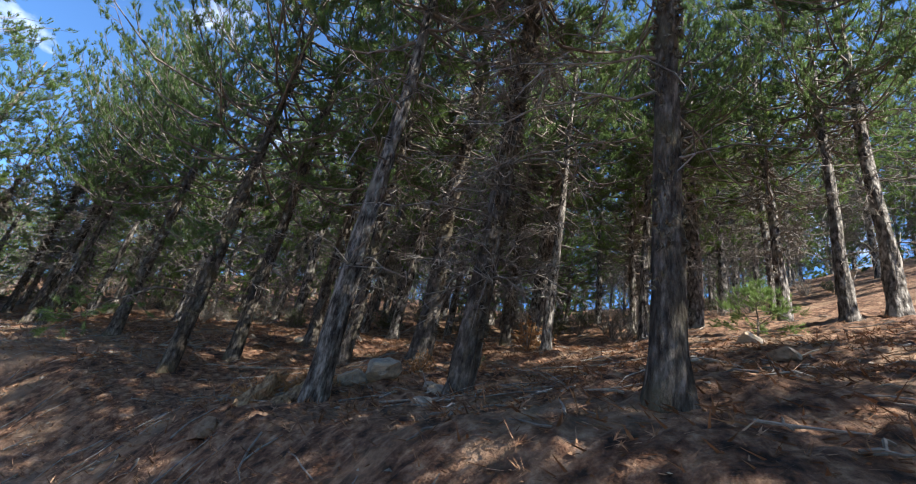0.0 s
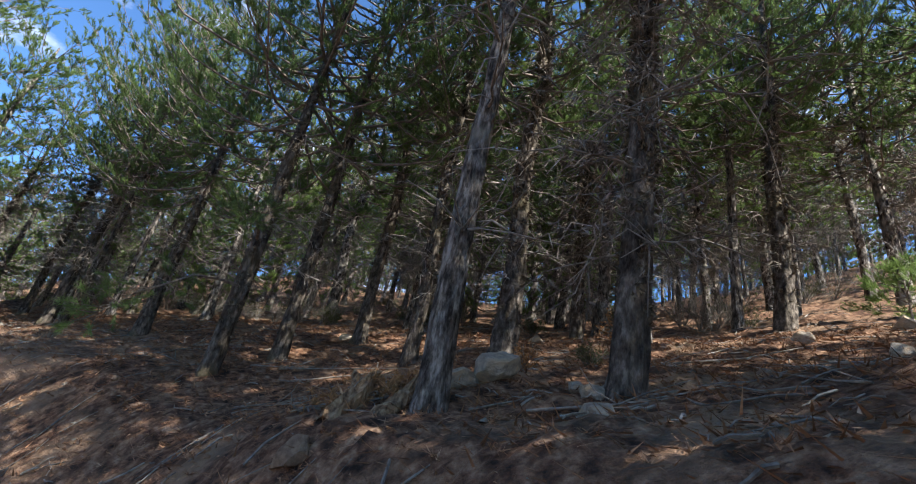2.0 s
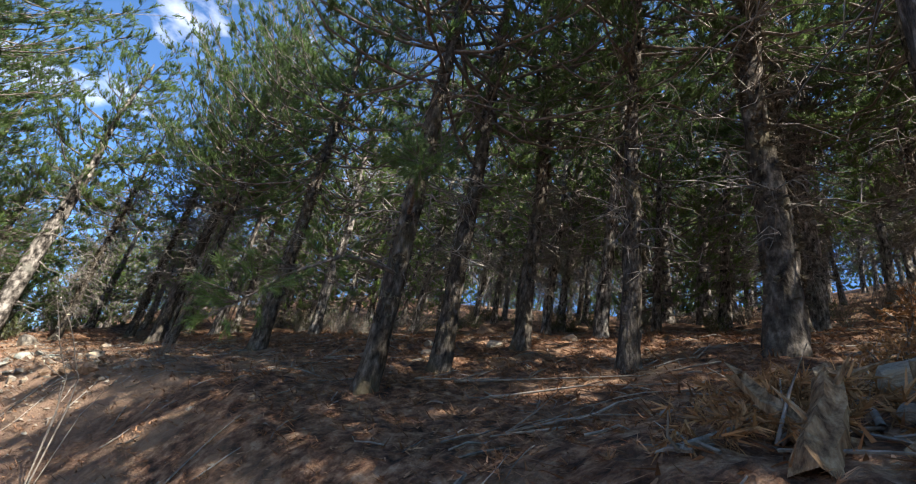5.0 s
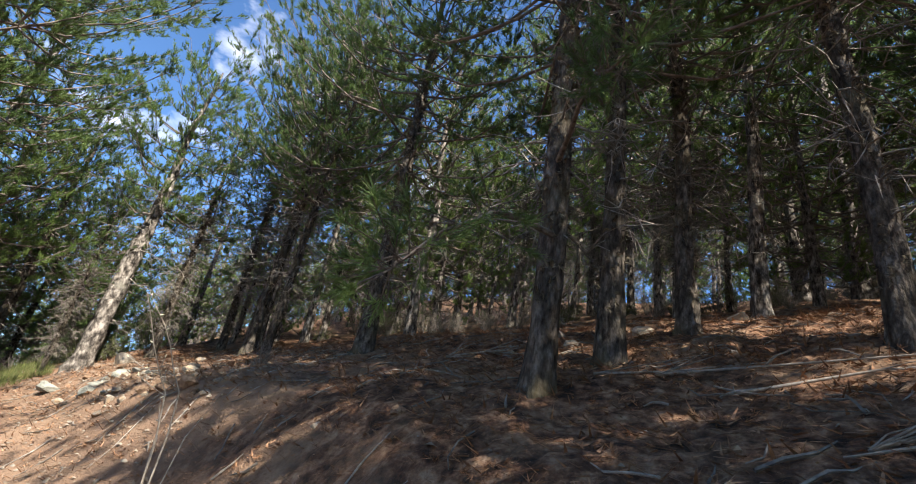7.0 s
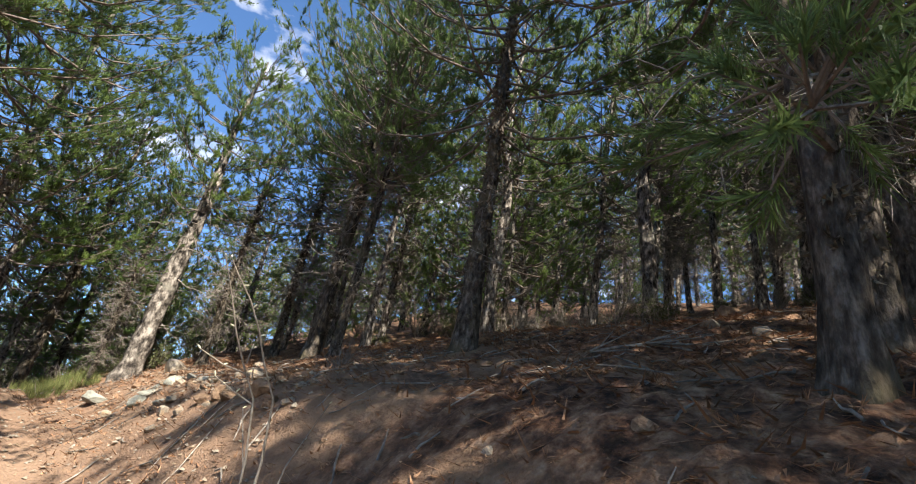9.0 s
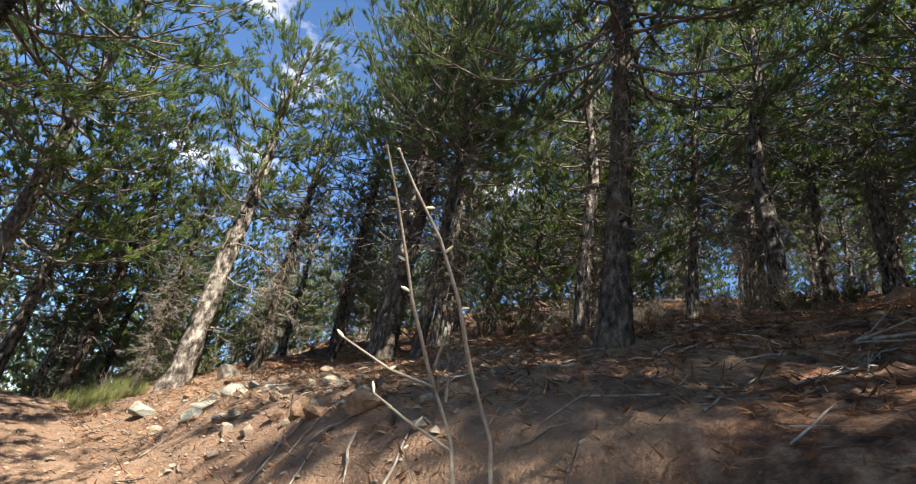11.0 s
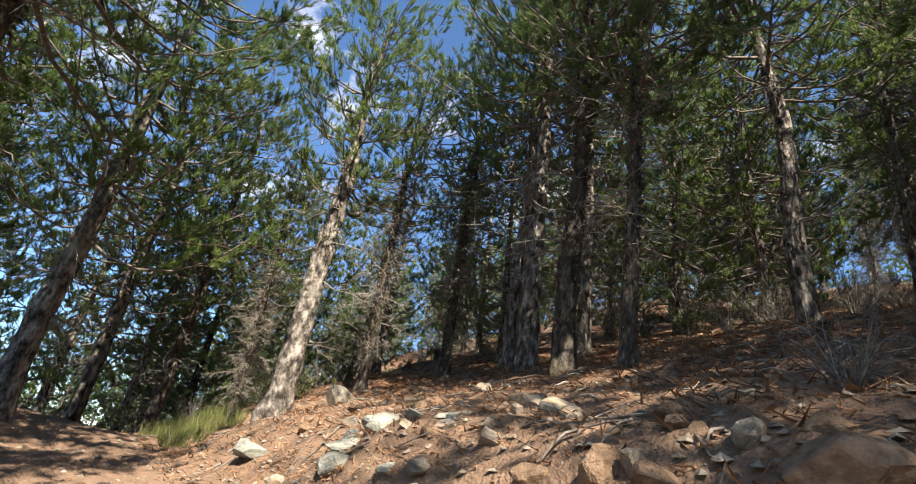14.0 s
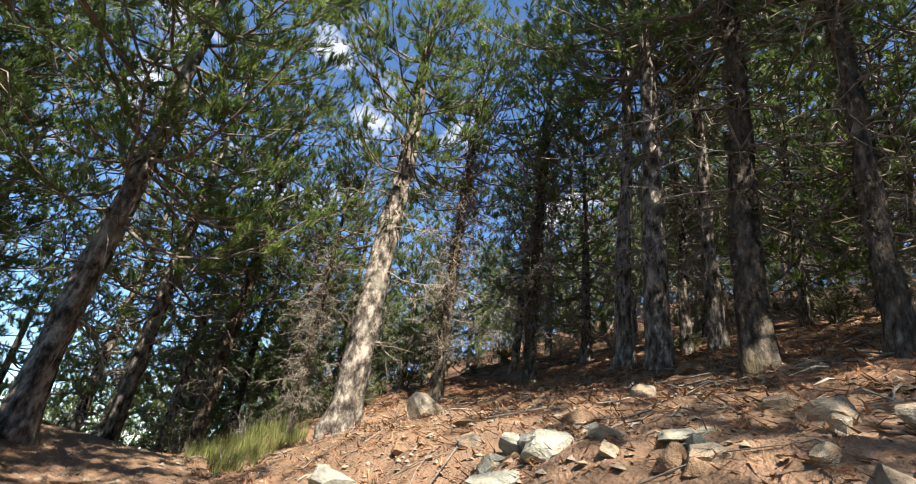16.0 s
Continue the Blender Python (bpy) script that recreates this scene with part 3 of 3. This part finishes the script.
for x, y, w, k in ((-13.45, 11.62, 0.5, "g"), (-13.12, 11.62, 0.3, "g"), (-13.55, 11.2, 0.5, "g"), (-14.49, 12.31, 0.24, "p"), (-11.64, 11.46, 0.3, "p"), (-11.89, 10.83, 0.2, "p"), (-11.71, 10.96, 0.17, "b"),
                   (-12.06, 11.09, 0.15, "p"), (-15.59, 12.93, 0.24, "b"), (-13.95, 11.75, 0.36, "g"), (-13.62, 12.35, 0.28, "b"), (-10.85, 10.28, 0.18, "p"), (-11.37, 10.43, 0.22, "b"), (-11.9, 10.3, 0.2, "p"),
                   (-12.75, 10.92, 0.26, "g"), (-12.22, 10.62, 0.2, "p"), (-9.71, 9.72, 0.18, "b"), (-9.3, 9.5, 0.16, "p"), (-14.6, 11.5, 0.24, "p"), (-14.9, 12.7, 0.2, "b"), (-12.3, 11.95, 0.2, "p")):
    stone(x, y, w, k)
stone(-15.75, 12.0, 0.55, "g", 0.2, "pale grey-green boulder leaning by the trail")
stone(-16.4, 13.9, 0.62, "p", 0.08, "low rounded sandy boulder on the crest of the bank")
stone(-10.1, 9.96, 0.36, "b", 0.15, "rounded brown boulder half buried in the bank")
stone(-1.2, 6.25, 0.5, "p", 0.28, "pale split boulder behind the pine's foot")
stone(-1.55, 6.35, 0.4, "p", 0.15, "rounded boulder behind the pine's foot")


def scatter(name, count, label, category, mat, make, where, seed):
    """One object of many small pieces strewn over the floor."""
    rng = np.random.default_rng(seed)
    xs, ys, ss = [], [], []
    while len(xs) < count:
        x, y = rng.uniform(-20, 7, 4000), rng.uniform(-1, 18, 4000)
        _, s = lie(x, y)
        ok = where(x, y, s, rng)
        xs.extend(x[ok]), ys.extend(y[ok])
    x, y = np.array(xs[:count]), np.array(ys[:count])
    h = Heap()
    for px, py, pz in zip(x, y, ground_z(x, y)):
        make(h, rng, np.array((px, py, pz)))
    ob = new(name, h.mesh(name, mat, False))
    return tagged(ob, label, category, kind="stuff")


def needle_piece(h, rng, p):
    q, le, w = rng.random() * 6.28, 0.05 + 0.12 * rng.random(), 0.004 + 0.007 * rng.random()
    d, s = np.array((math.cos(q), math.sin(q), rng.normal(0.12, 0.3))), np.array((-math.sin(q), math.cos(q), 0.3))
    p = p + (0, 0, 0.018)
    o = len(h.v)
    h.v.extend((p - s * w, p + s * w, p + d * le))
    h.f.append((o, o + 1, o + 2))


def stick_piece(h, rng, p):
    q, le = rng.random() * 6.28, 0.15 + 0.5 * rng.random() ** 2
    pts = [p + np.array((0, 0, 0.025))]
    for i in range(3):
        q += rng.normal(0, 0.3)
        nxt = pts[-1] + np.array((math.cos(q), math.sin(q), 0)) * le / 3
        nxt[2] = float(ground_z(nxt[0], nxt[1])) + 0.02 + 0.03 * rng.random()
        pts.append(nxt)
    r = 0.004 + 0.007 * rng.random()
    h.add(*tube(pts, [r, r, r * 0.8, r * 0.4], 4))


def pebble_piece(h, rng, p):
    r = 0.01 + 0.034 * rng.random() ** 3
    o = len(h.v)
    a = rng.random() * 6.28
    for k in range(5):
        q = a + k * 1.2566 + rng.normal(0, 0.15)
        h.v.append(p + np.array((math.cos(q) * r * rng.uniform(0.8, 1.3), math.sin(q) * r * rng.uniform(0.8, 1.3), rng.uniform(-0.2, 0.3) * r)))
    h.v.append(p + np.array((rng.normal(0, 0.2) * r, rng.normal(0, 0.2) * r, r * rng.uniform(0.5, 1.0))))
    h.f.extend((o + k, o + (k + 1) % 5, o + 5) for k in range(5))


def clod_piece(h, rng, p):
    r = 0.02 + 0.05 * rng.random() ** 2
    q = rng.random() * 3
    for _ in range(3):
        shoot(h, rng, p + rng.normal(0, r, 3) * (1, 1, 0.2), rng.normal(0, 1, 3) * (1, 1, 0.3) + np.array((0, 0, 0.2)), r, 8, 0.06, 0.007)


scatter("fallen_needles", 46000, "fallen rust-brown pine needles strewn over the forest floor", "needle litter", LITTER, needle_piece, lambda x, y, s, r: (s > 0.7) & (s < 9), 5)
scatter("needle_clumps", 3800, "matted clumps of dead needles and bark scraps", "needle litter", LITTER, clod_piece, lambda x, y, s, r: (s > 1.2) & (s < 11), 6)
scatter("fallen_twigs", 1500, "grey broken twigs lying on the forest floor", "twigs", DEAD, stick_piece, lambda x, y, s, r: (s > 1.0) & (s < 13), 7)
scatter("pebbles", 6500, "small pale and rusty stones on the open bank", "pebbles", STONE, pebble_piece,
        lambda x, y, s, r: (s > -1.5) & (((x < -9) & (s < 4.5)) | (r.random(x.shape) < 0.04)) & (s < 9), 8)


# ---- undergrowth ----
def bush_mesh(seed, height, leaves, mat, stems=14, leaf=0.05, wood=None):
    rng = np.random.default_rng(seed)
    wood_heap, leaf_heap = Heap(), Heap()
    for _ in range(stems):
        q, out = rng.random() * 6.28, 0.25 + 0.5 * rng.random()
        d = np.array((math.cos(q) * out, math.sin(q) * out, 1.0))
        path = [np.array((math.cos(q), math.sin(q), 0)) * 0.06 * rng.random() - (0, 0, 0.05)]
        for i in range(4):
            d = d + rng.normal(0, 0.22, 3)
            path.append(path[-1] + d / np.linalg.norm(d) * height / 4 * (0.6 + 0.5 * rng.random()))
        wood_heap.add(*tube(path, [0.011, 0.009, 0.007, 0.005, 0.002], 4))
        for _ in range(7):
            i = rng.integers(1, 4)
            side = rng.normal(0, 1, 3) + np.array((0, 0, 0.5))
            tip = path[i] + side / np.linalg.norm(side) * height * (0.12 + 0.2 * rng.random())
            wood_heap.add(*tube([path[i], tip], [0.004, 0.002], 3))
            for _ in range(leaves):
                p = path[i] + (tip - path[i]) * rng.uniform(0.2, 1.05) + rng.normal(0, 0.03, 3)
                shoot(leaf_heap, rng, p, side + rng.normal(0, 0.8, 3), 0.03, 3, leaf, leaf * 0.5)
    return wood_heap.mesh("stem", wood or DEAD), leaf_heap.mesh("leaf_mass", mat, False) if leaves else None


BUSHES = {
    "green": [bush_mesh(61, 0.9, 7, SHRUB), bush_mesh(62, 1.3, 6, SHRUB)],
    "bare": [bush_mesh(63, 1.2, 0, SHRUB, 22), bush_mesh(64, 1.6, 1, SHRUB, 20)],
    "dry": [bush_mesh(65, 0.6, 5, NEEDLE_DRY, 12)],
}
BUSH_WORDS = {"green": "low bushy shrub with small dull green leaves", "bare": "bare grey twiggy shrub under the pines", "dry": "withered shrub with rust-red dry leaves"}


def bush(kind, x, y, size=1.0):
    ob = new("shrub")
    ob.matrix_world = pose(x, y, float(ground_z(x, y)), 0, 0, random.uniform(0, 360)) @ Matrix.Scale(size, 4)
    wood, leaf = random.choice(BUSHES[kind])
    for name, me in (("stem_mass", wood), ("foliage", leaf)):
        if me:
            p = new(name, me)
            p.parent = ob
            tagged(p, kind="stuff")
    return tagged(ob, BUSH_WORDS[kind], "shrub", "undergrowth")


bush("dry", 0.93, 10.2, 1.3)
bush("dry", -0.9, 7.6, 0.8)
bush("green", -0.1, 7.1, 0.4)
bush("bare", -10.0, 11.05, 0.5)
bush("bare", 4.0, 12.8, 1.2)
rng = np.random.default_rng(91)
for _ in range(150):
    a, r = rng.uniform(-1.0, 1.2), rng.uniform(11, 27)
    x, y = -6 - r * math.sin(a), 5 + r * math.cos(a)
    if float(lie(x, y)[1]) > 7.5:
        bush("bare" if rng.random() < 0.65 else "green", x, y, 0.45 + 0.6 * rng.random())
for _ in range(90):
    x, y = rng.uniform(-28, -17.5), rng.uniform(5.5, 18)
    s = float(lie(x, y)[1])
    if (s < -1.3 and s > -5) or (s > 2.6 and x < -19.6):
        bush("green" if rng.random() < 0.65 else "bare", x, y, 0.6 + 0.8 * rng.random())


def young_pine(x, y, size):
    """A knee-high pine of a few boughs."""
    gen = np.random.default_rng(19)
    ob = new("young_pine")
    ob.matrix_world = pose(x, y, float(ground_z(x, y))) @ Matrix.Scale(size, 4)
    stem, green = Heap(), Heap()
    stem.add(*tube([(0, 0, -0.05), (0.02, 0, 0.4), (0, 0.03, 0.85)], [0.02, 0.015, 0.006], 6))
    for i in range(16):
        q, z = i * 2.4, 0.15 + 0.045 * i
        tip = np.array((math.cos(q) * (0.75 - 0.04 * i), math.sin(q) * (0.75 - 0.04 * i), z + 0.12))
        stem.add(*tube([(0, 0, z), tip], [0.009, 0.004], 4))
        for _ in range(16):
            p = np.array((0, 0, z)) + (tip - (0, 0, z)) * gen.uniform(0.45, 1.05)
            shoot(green, gen, p + gen.normal(0, 0.05, 3), tip - (0, 0, z - 0.4) + gen.normal(0, 0.3, 3), 0.1, 18, 0.11, 0.01)
    for name, h, mt in (("trunk", stem, LIMB), ("crown", green, NEEDLE)):
        new(name, h.mesh(name, mt, False)).parent = ob
    return tagged(ob, "bright green young pine low on the slope", "young pine")


young_pine(4.7, 8.5, 1.0)


def hanging_bough(tree, root, tip, seed, sprays):
    """A long living bough with its needles, part of a tree."""
    gen = np.random.default_rng(seed)
    root, tip = np.array(root), np.array(tip)
    inv = tree.matrix_world.inverted()
    wood, green = Heap(), Heap()
    path = [root + (tip - root) * k / 5 + np.array((0, 0, 0.35 * math.sin(k / 5 * 3.14))) + gen.normal(0, 0.03, 3) for k in range(6)]
    wood.add(*tube(path, [0.03, 0.025, 0.02, 0.016, 0.011, 0.005], 6))
    along = tip - root
    for _ in range(sprays):
        k = 1 - 0.62 * gen.random() ** 1.5
        i = min(int(k * 5), 4)
        base = path[i] + (path[i + 1] - path[i]) * (k * 5 - i)
        end = base + along / np.linalg.norm(along) * 0.15 + gen.normal(0, 0.2, 3) * (1.2, 1.2, 0.7)
        wood.add(*tube([base, end], [0.006, 0.003], 4))
        for _ in range(3):
            shoot(green, gen, base + (end - base) * gen.uniform(0.4, 1.0), end - base + gen.normal(0, 0.08, 3) + np.array((0, 0, 0.06)), 0.12, 34, 0.09, 0.006)
    for name, h, mt in (("hanging_bough", wood, LIMB), ("needle_spray", green, NEEDLE_DEEP)):
        ob = new(name, h.mesh(name, mt, False))
        ob.parent = tree
        ob.matrix_parent_inverse = inv


bpy.context.view_layer.update()
hanging_bough(HANGING, (-5.32, 8.7, 3.6), (-5.8, 6.85, 2.5), 3, 34)
hanging_bough(HANGING, (-5.25, 8.7, 4.4), (-4.6, 6.9, 3.9), 4, 34)


# ---- budding sapling by the trail ----
def sapling():
    ob = new("sapling")
    ob.location = (-8.2, 7.95, float(ground_z(-8.2, 7.95)))
    base = Vector(ob.location)
    gen = np.random.default_rng(8)

    def stem(name, pts, r0, r1, buds):
        n = len(pts)
        p = [np.array(Vector(q) - base) for q in pts]
        h = Heap()
        h.add(*tube(p, [r0 + (r1 - r0) * k / (n - 1) for k in range(n)], 8))
        s = new(name, h.mesh(name, TWIG))
        s.parent = ob
        for k in buds:
            i = min(int(k * (n - 1)), n - 2)
            at = p[i] + (p[i + 1] - p[i]) * (k * (n - 1) - i)
            d = Vector((gen.normal(0, 1), gen.normal(0, 1), 0.7)).normalized()
            bd = Heap()
            bd.add(*tube([at, at + np.array(d) * 0.012, at + np.array(d) * 0.024, at + np.array(d) * 0.034], [0.002, 0.005, 0.005, 0.002], 7))
            c = new("bud", bd.mesh("bud", BUD))
            c.parent = s

    root = (-8.28, 8.16, base.z - 0.05)
    stem("stem", [root, (-8.38, 8.17, 1.5), (-8.439, 8.15, 1.825), (-8.488, 8.03, 2.01), (-8.517, 7.92, 2.18), (-8.523, 7.87, 2.27), (-8.54, 7.77, 2.445), (-8.556, 7.69, 2.573)], 0.008, 0.003, (0.6, 0.72, 0.85, 0.995))
    stem("stem", [root, (-8.29, 8.2, 1.5), (-8.336, 8.2, 1.842), (-8.379, 8.08, 2.03), (-8.397, 7.98, 2.2), (-8.434, 7.88, 2.35), (-8.491, 7.78, 2.475), (-8.525, 7.71, 2.567)], 0.009, 0.003, (0.55, 0.68, 0.8, 0.995))
    stem("twig", [(-8.476, 8.06, 1.958), (-8.586, 7.98, 1.986), (-8.699, 7.88, 2.049)], 0.005, 0.003, (0.5, 0.99))
    stem("twig", [(-8.44, 8.15, 1.8), (-8.554, 8.07, 1.861), (-8.632, 7.99, 1.918)], 0.005, 0.003, (0.4, 0.7, 0.99))
    stem("twig", [(-8.471, 8.04, 2.016), (-8.438, 8.01, 2.097)], 0.005, 0.003, (0.99,))
    stem("twig", [(-8.45, 8.1, 1.927), (-8.438, 8.07, 1.994)], 0.005, 0.003, (0.99,))
    stem("twig", [root, (-8.5, 8.3, 1.45), (-8.75, 8.4, 1.8)], 0.006, 0.003, (0.7, 0.99))
    stem("twig", [root, (-8.2, 8.3, 1.5), (-8.15, 8.5, 1.9)], 0.006, 0.003, (0.7, 0.99))
    return tagged(ob, "bare pale sapling with cream buds beside the trail", "sapling")


sapling()


# ---- fallen wood ----
def fallen_branch(pts, r, label, forks=4, seed=1, needles=0):
    gen = np.random.default_rng(seed)
    r = r * 0.62
    ob = new("fallen_branch")
    p0 = pts[0]
    ob.location = (p0[0], p0[1], float(ground_z(*p0)))
    path = [np.array((x, y, float(ground_z(x, y)) + r * 0.8 + 0.02)) - np.array(ob.location) for x, y in pts]
    h = Heap()
    n = len(path)
    h.add(*tube(path, [r * (1 - 0.7 * k / (n - 1)) for k in range(n)], 7))
    for _ in range(forks):
        i = gen.integers(0, n - 1)
        d = path[i + 1] - path[i]
        d = d / np.linalg.norm(d) + gen.normal(0, 0.55, 3) * (1, 1, 0.35) + np.array((0, 0, 0.1))
        side = Heap()
        side.add(*tube([path[i], path[i] + d * 0.2, path[i] + d * 0.42 + gen.normal(0, 0.05, 3)], [r * 0.5, r * 0.35, r * 0.15], 5))
        new("fork", side.mesh("fork", DEAD)).parent = ob
    new("stick", h.mesh("stick", DEAD)).parent = ob
    if needles:
        g = Heap()
        for _ in range(needles):
            i = gen.integers(0, n - 1)
            c = path[i] + (path[i + 1] - path[i]) * gen.random() + gen.normal(0, 0.1, 3) * (1, 1, 0.4) + np.array((0, 0, 0.05))
            shoot(g, gen, c, gen.normal(0, 1, 3) + np.array((0, 0, -0.2)), 0.08, 14, 0.1, 0.012)
        new("dry_needles", g.mesh("dry_needles", NEEDLE_DRY, False)).parent = ob
    return tagged(ob, label, "fallen branch", "fallen wood")




def rotten_log(base, tip, rise, r, seed):
    """A broken, splintered length of log propped against the slope."""
    gen = np.random.default_rng(seed)
    ob = new("rotten_log")
    z = float(ground_z(*base))
    ob.location = (base[0], base[1], z)
    a, b = np.array((0.0, 0.0, -0.06)), np.array((tip[0] - base[0], tip[1] - base[1], rise))
    rings, n = 9, 11
    path = [a + (b - a) * k / (rings - 1) + gen.normal(0, 0.012, 3) for k in range(rings)]
    verts, faces = tube(path, [r * (1.15 - 0.5 * k / (rings - 1)) for k in range(rings)], n)
    ridge = gen.uniform(0.72, 1.25, n)
    verts = [path[i // n] + (v - path[i // n]) * ridge[i % n] * gen.uniform(0.9, 1.1) for i, v in enumerate(verts)]
    along = (b - a) / np.linalg.norm(b - a)
    for j in range(n):
        verts[-n + j] = verts[-n + j] + along * gen.uniform(-0.07, 0.1)
    faces.append(tuple(range(len(verts) - n, len(verts))))
    mesh_object("wood", verts, faces, ROTTEN, ob, False)
    for _ in range(5):
        k = int(gen.integers(1, rings - 1))
        d = along * 0.1 + gen.normal(0, 0.08, 3)
        sv, sf = tube([path[k], path[k] + d * r * 9, path[k] + d * r * 15], [0.016, 0.01, 0.003], 4)
        mesh_object("splinter", sv, sf, ROTTEN, ob, False)
    return tagged(ob, "broken straw-brown rotten log propped beside the pine's foot", "log", "fallen wood")


rotten_log((-2.38, 5.42), (-2.15, 5.72), 0.42, 0.075, 1)
rotten_log((-1.98, 5.4), (-1.75, 5.8), 0.4, 0.08, 2)
rotten_log((-2.2, 5.62), (-2.42, 6.05), 0.3, 0.06, 3)
WITHERED = "withered pine bough with rust-brown needles on the floor"
BARE_STICK = "bare grey fallen branch lying on the needles"
fallen_branch([(-2.75, 5.75), (-2.4, 6.1), (-2.15, 6.5)], 0.03, WITHERED, 5, 2, 60)
fallen_branch([(-2.4, 5.7), (-2.1, 6.1), (-1.9, 6.6)], 0.03, WITHERED, 5, 3, 60)
fallen_branch([(-2.0, 5.75), (-1.8, 6.2), (-1.75, 6.8)], 0.03, WITHERED, 5, 4, 60)
fallen_branch([(-4.4, 9.1), (-3.6, 9.1), (-2.4, 8.8)], 0.025, BARE_STICK, 3, 5)
fallen_branch([(-4.9, 9.2), (-4.3, 9.3), (-3.5, 9.3)], 0.02, BARE_STICK, 4, 6)
fallen_branch([(-3.9, 8.6), (-3.0, 8.7), (-2.2, 8.4)], 0.022, BARE_STICK, 6, 7)
fallen_branch([(-3.6, 7.4), (-3.0, 7.5), (-2.6, 7.2)], 0.02, BARE_STICK, 6, 8)
fallen_branch([(-18.6, 12.6), (-18.9, 13.1), (-19.4, 13.8)], 0.035, "grey log along the edge of the trail", 2, 9)
fallen_branch([(-14.8, 12.9), (-14.2, 13.0), (-13.5, 12.9)], 0.02, BARE_STICK, 3, 10)
fallen_branch([(-13.2, 10.7), (-12.7, 10.75), (-12.2, 10.6)], 0.012, BARE_STICK, 2, 11)
fallen_branch([(0.7, 4.0), (0.72, 4.3), (0.75, 4.7)], 0.015, BARE_STICK, 3, 12)
fallen_branch([(-0.9, 5.2), (-0.3, 5.0), (0.5, 4.9)], 0.02, BARE_STICK, 3, 13)
fallen_branch([(0.8, 7.4), (1.7, 7.3), (2.8, 7.6)], 0.025, BARE_STICK, 6, 14)
fallen_branch([(-6.9, 10.8), (-6.4, 10.9), (-5.8, 10.7)], 0.03, BARE_STICK, 9, 15)
fallen_branch([(-7.4, 9.7), (-7.0, 10.1), (-6.9, 10.4)], 0.015, BARE_STICK, 4, 16)


def blade_piece(h, rng, p):
    for _ in range(5):
        q, le = rng.random() * 6.28, 0.1 + 0.22 * rng.random()
        d, s = np.array((math.cos(q) * 0.35, math.sin(q) * 0.35, 1)), np.array((-math.sin(q), math.cos(q), 0)) * 0.005
        c = p + np.array((math.cos(q), math.sin(q), 0)) * 0.03
        o = len(h.v)
        h.v.extend((c - s, c + s, c + d * le))
        h.f.append((o, o + 1, o + 2))


scatter("grass", 5200, "thin yellow-green grass along the edge of the trail", "grass", GRASS, blade_piece,
        lambda x, y, s, r: ((s < -1.25) & (s > -4) & (x < -14)) | ((s > 1.0) & (s < 2.2) & (x < -18.4)), 12)
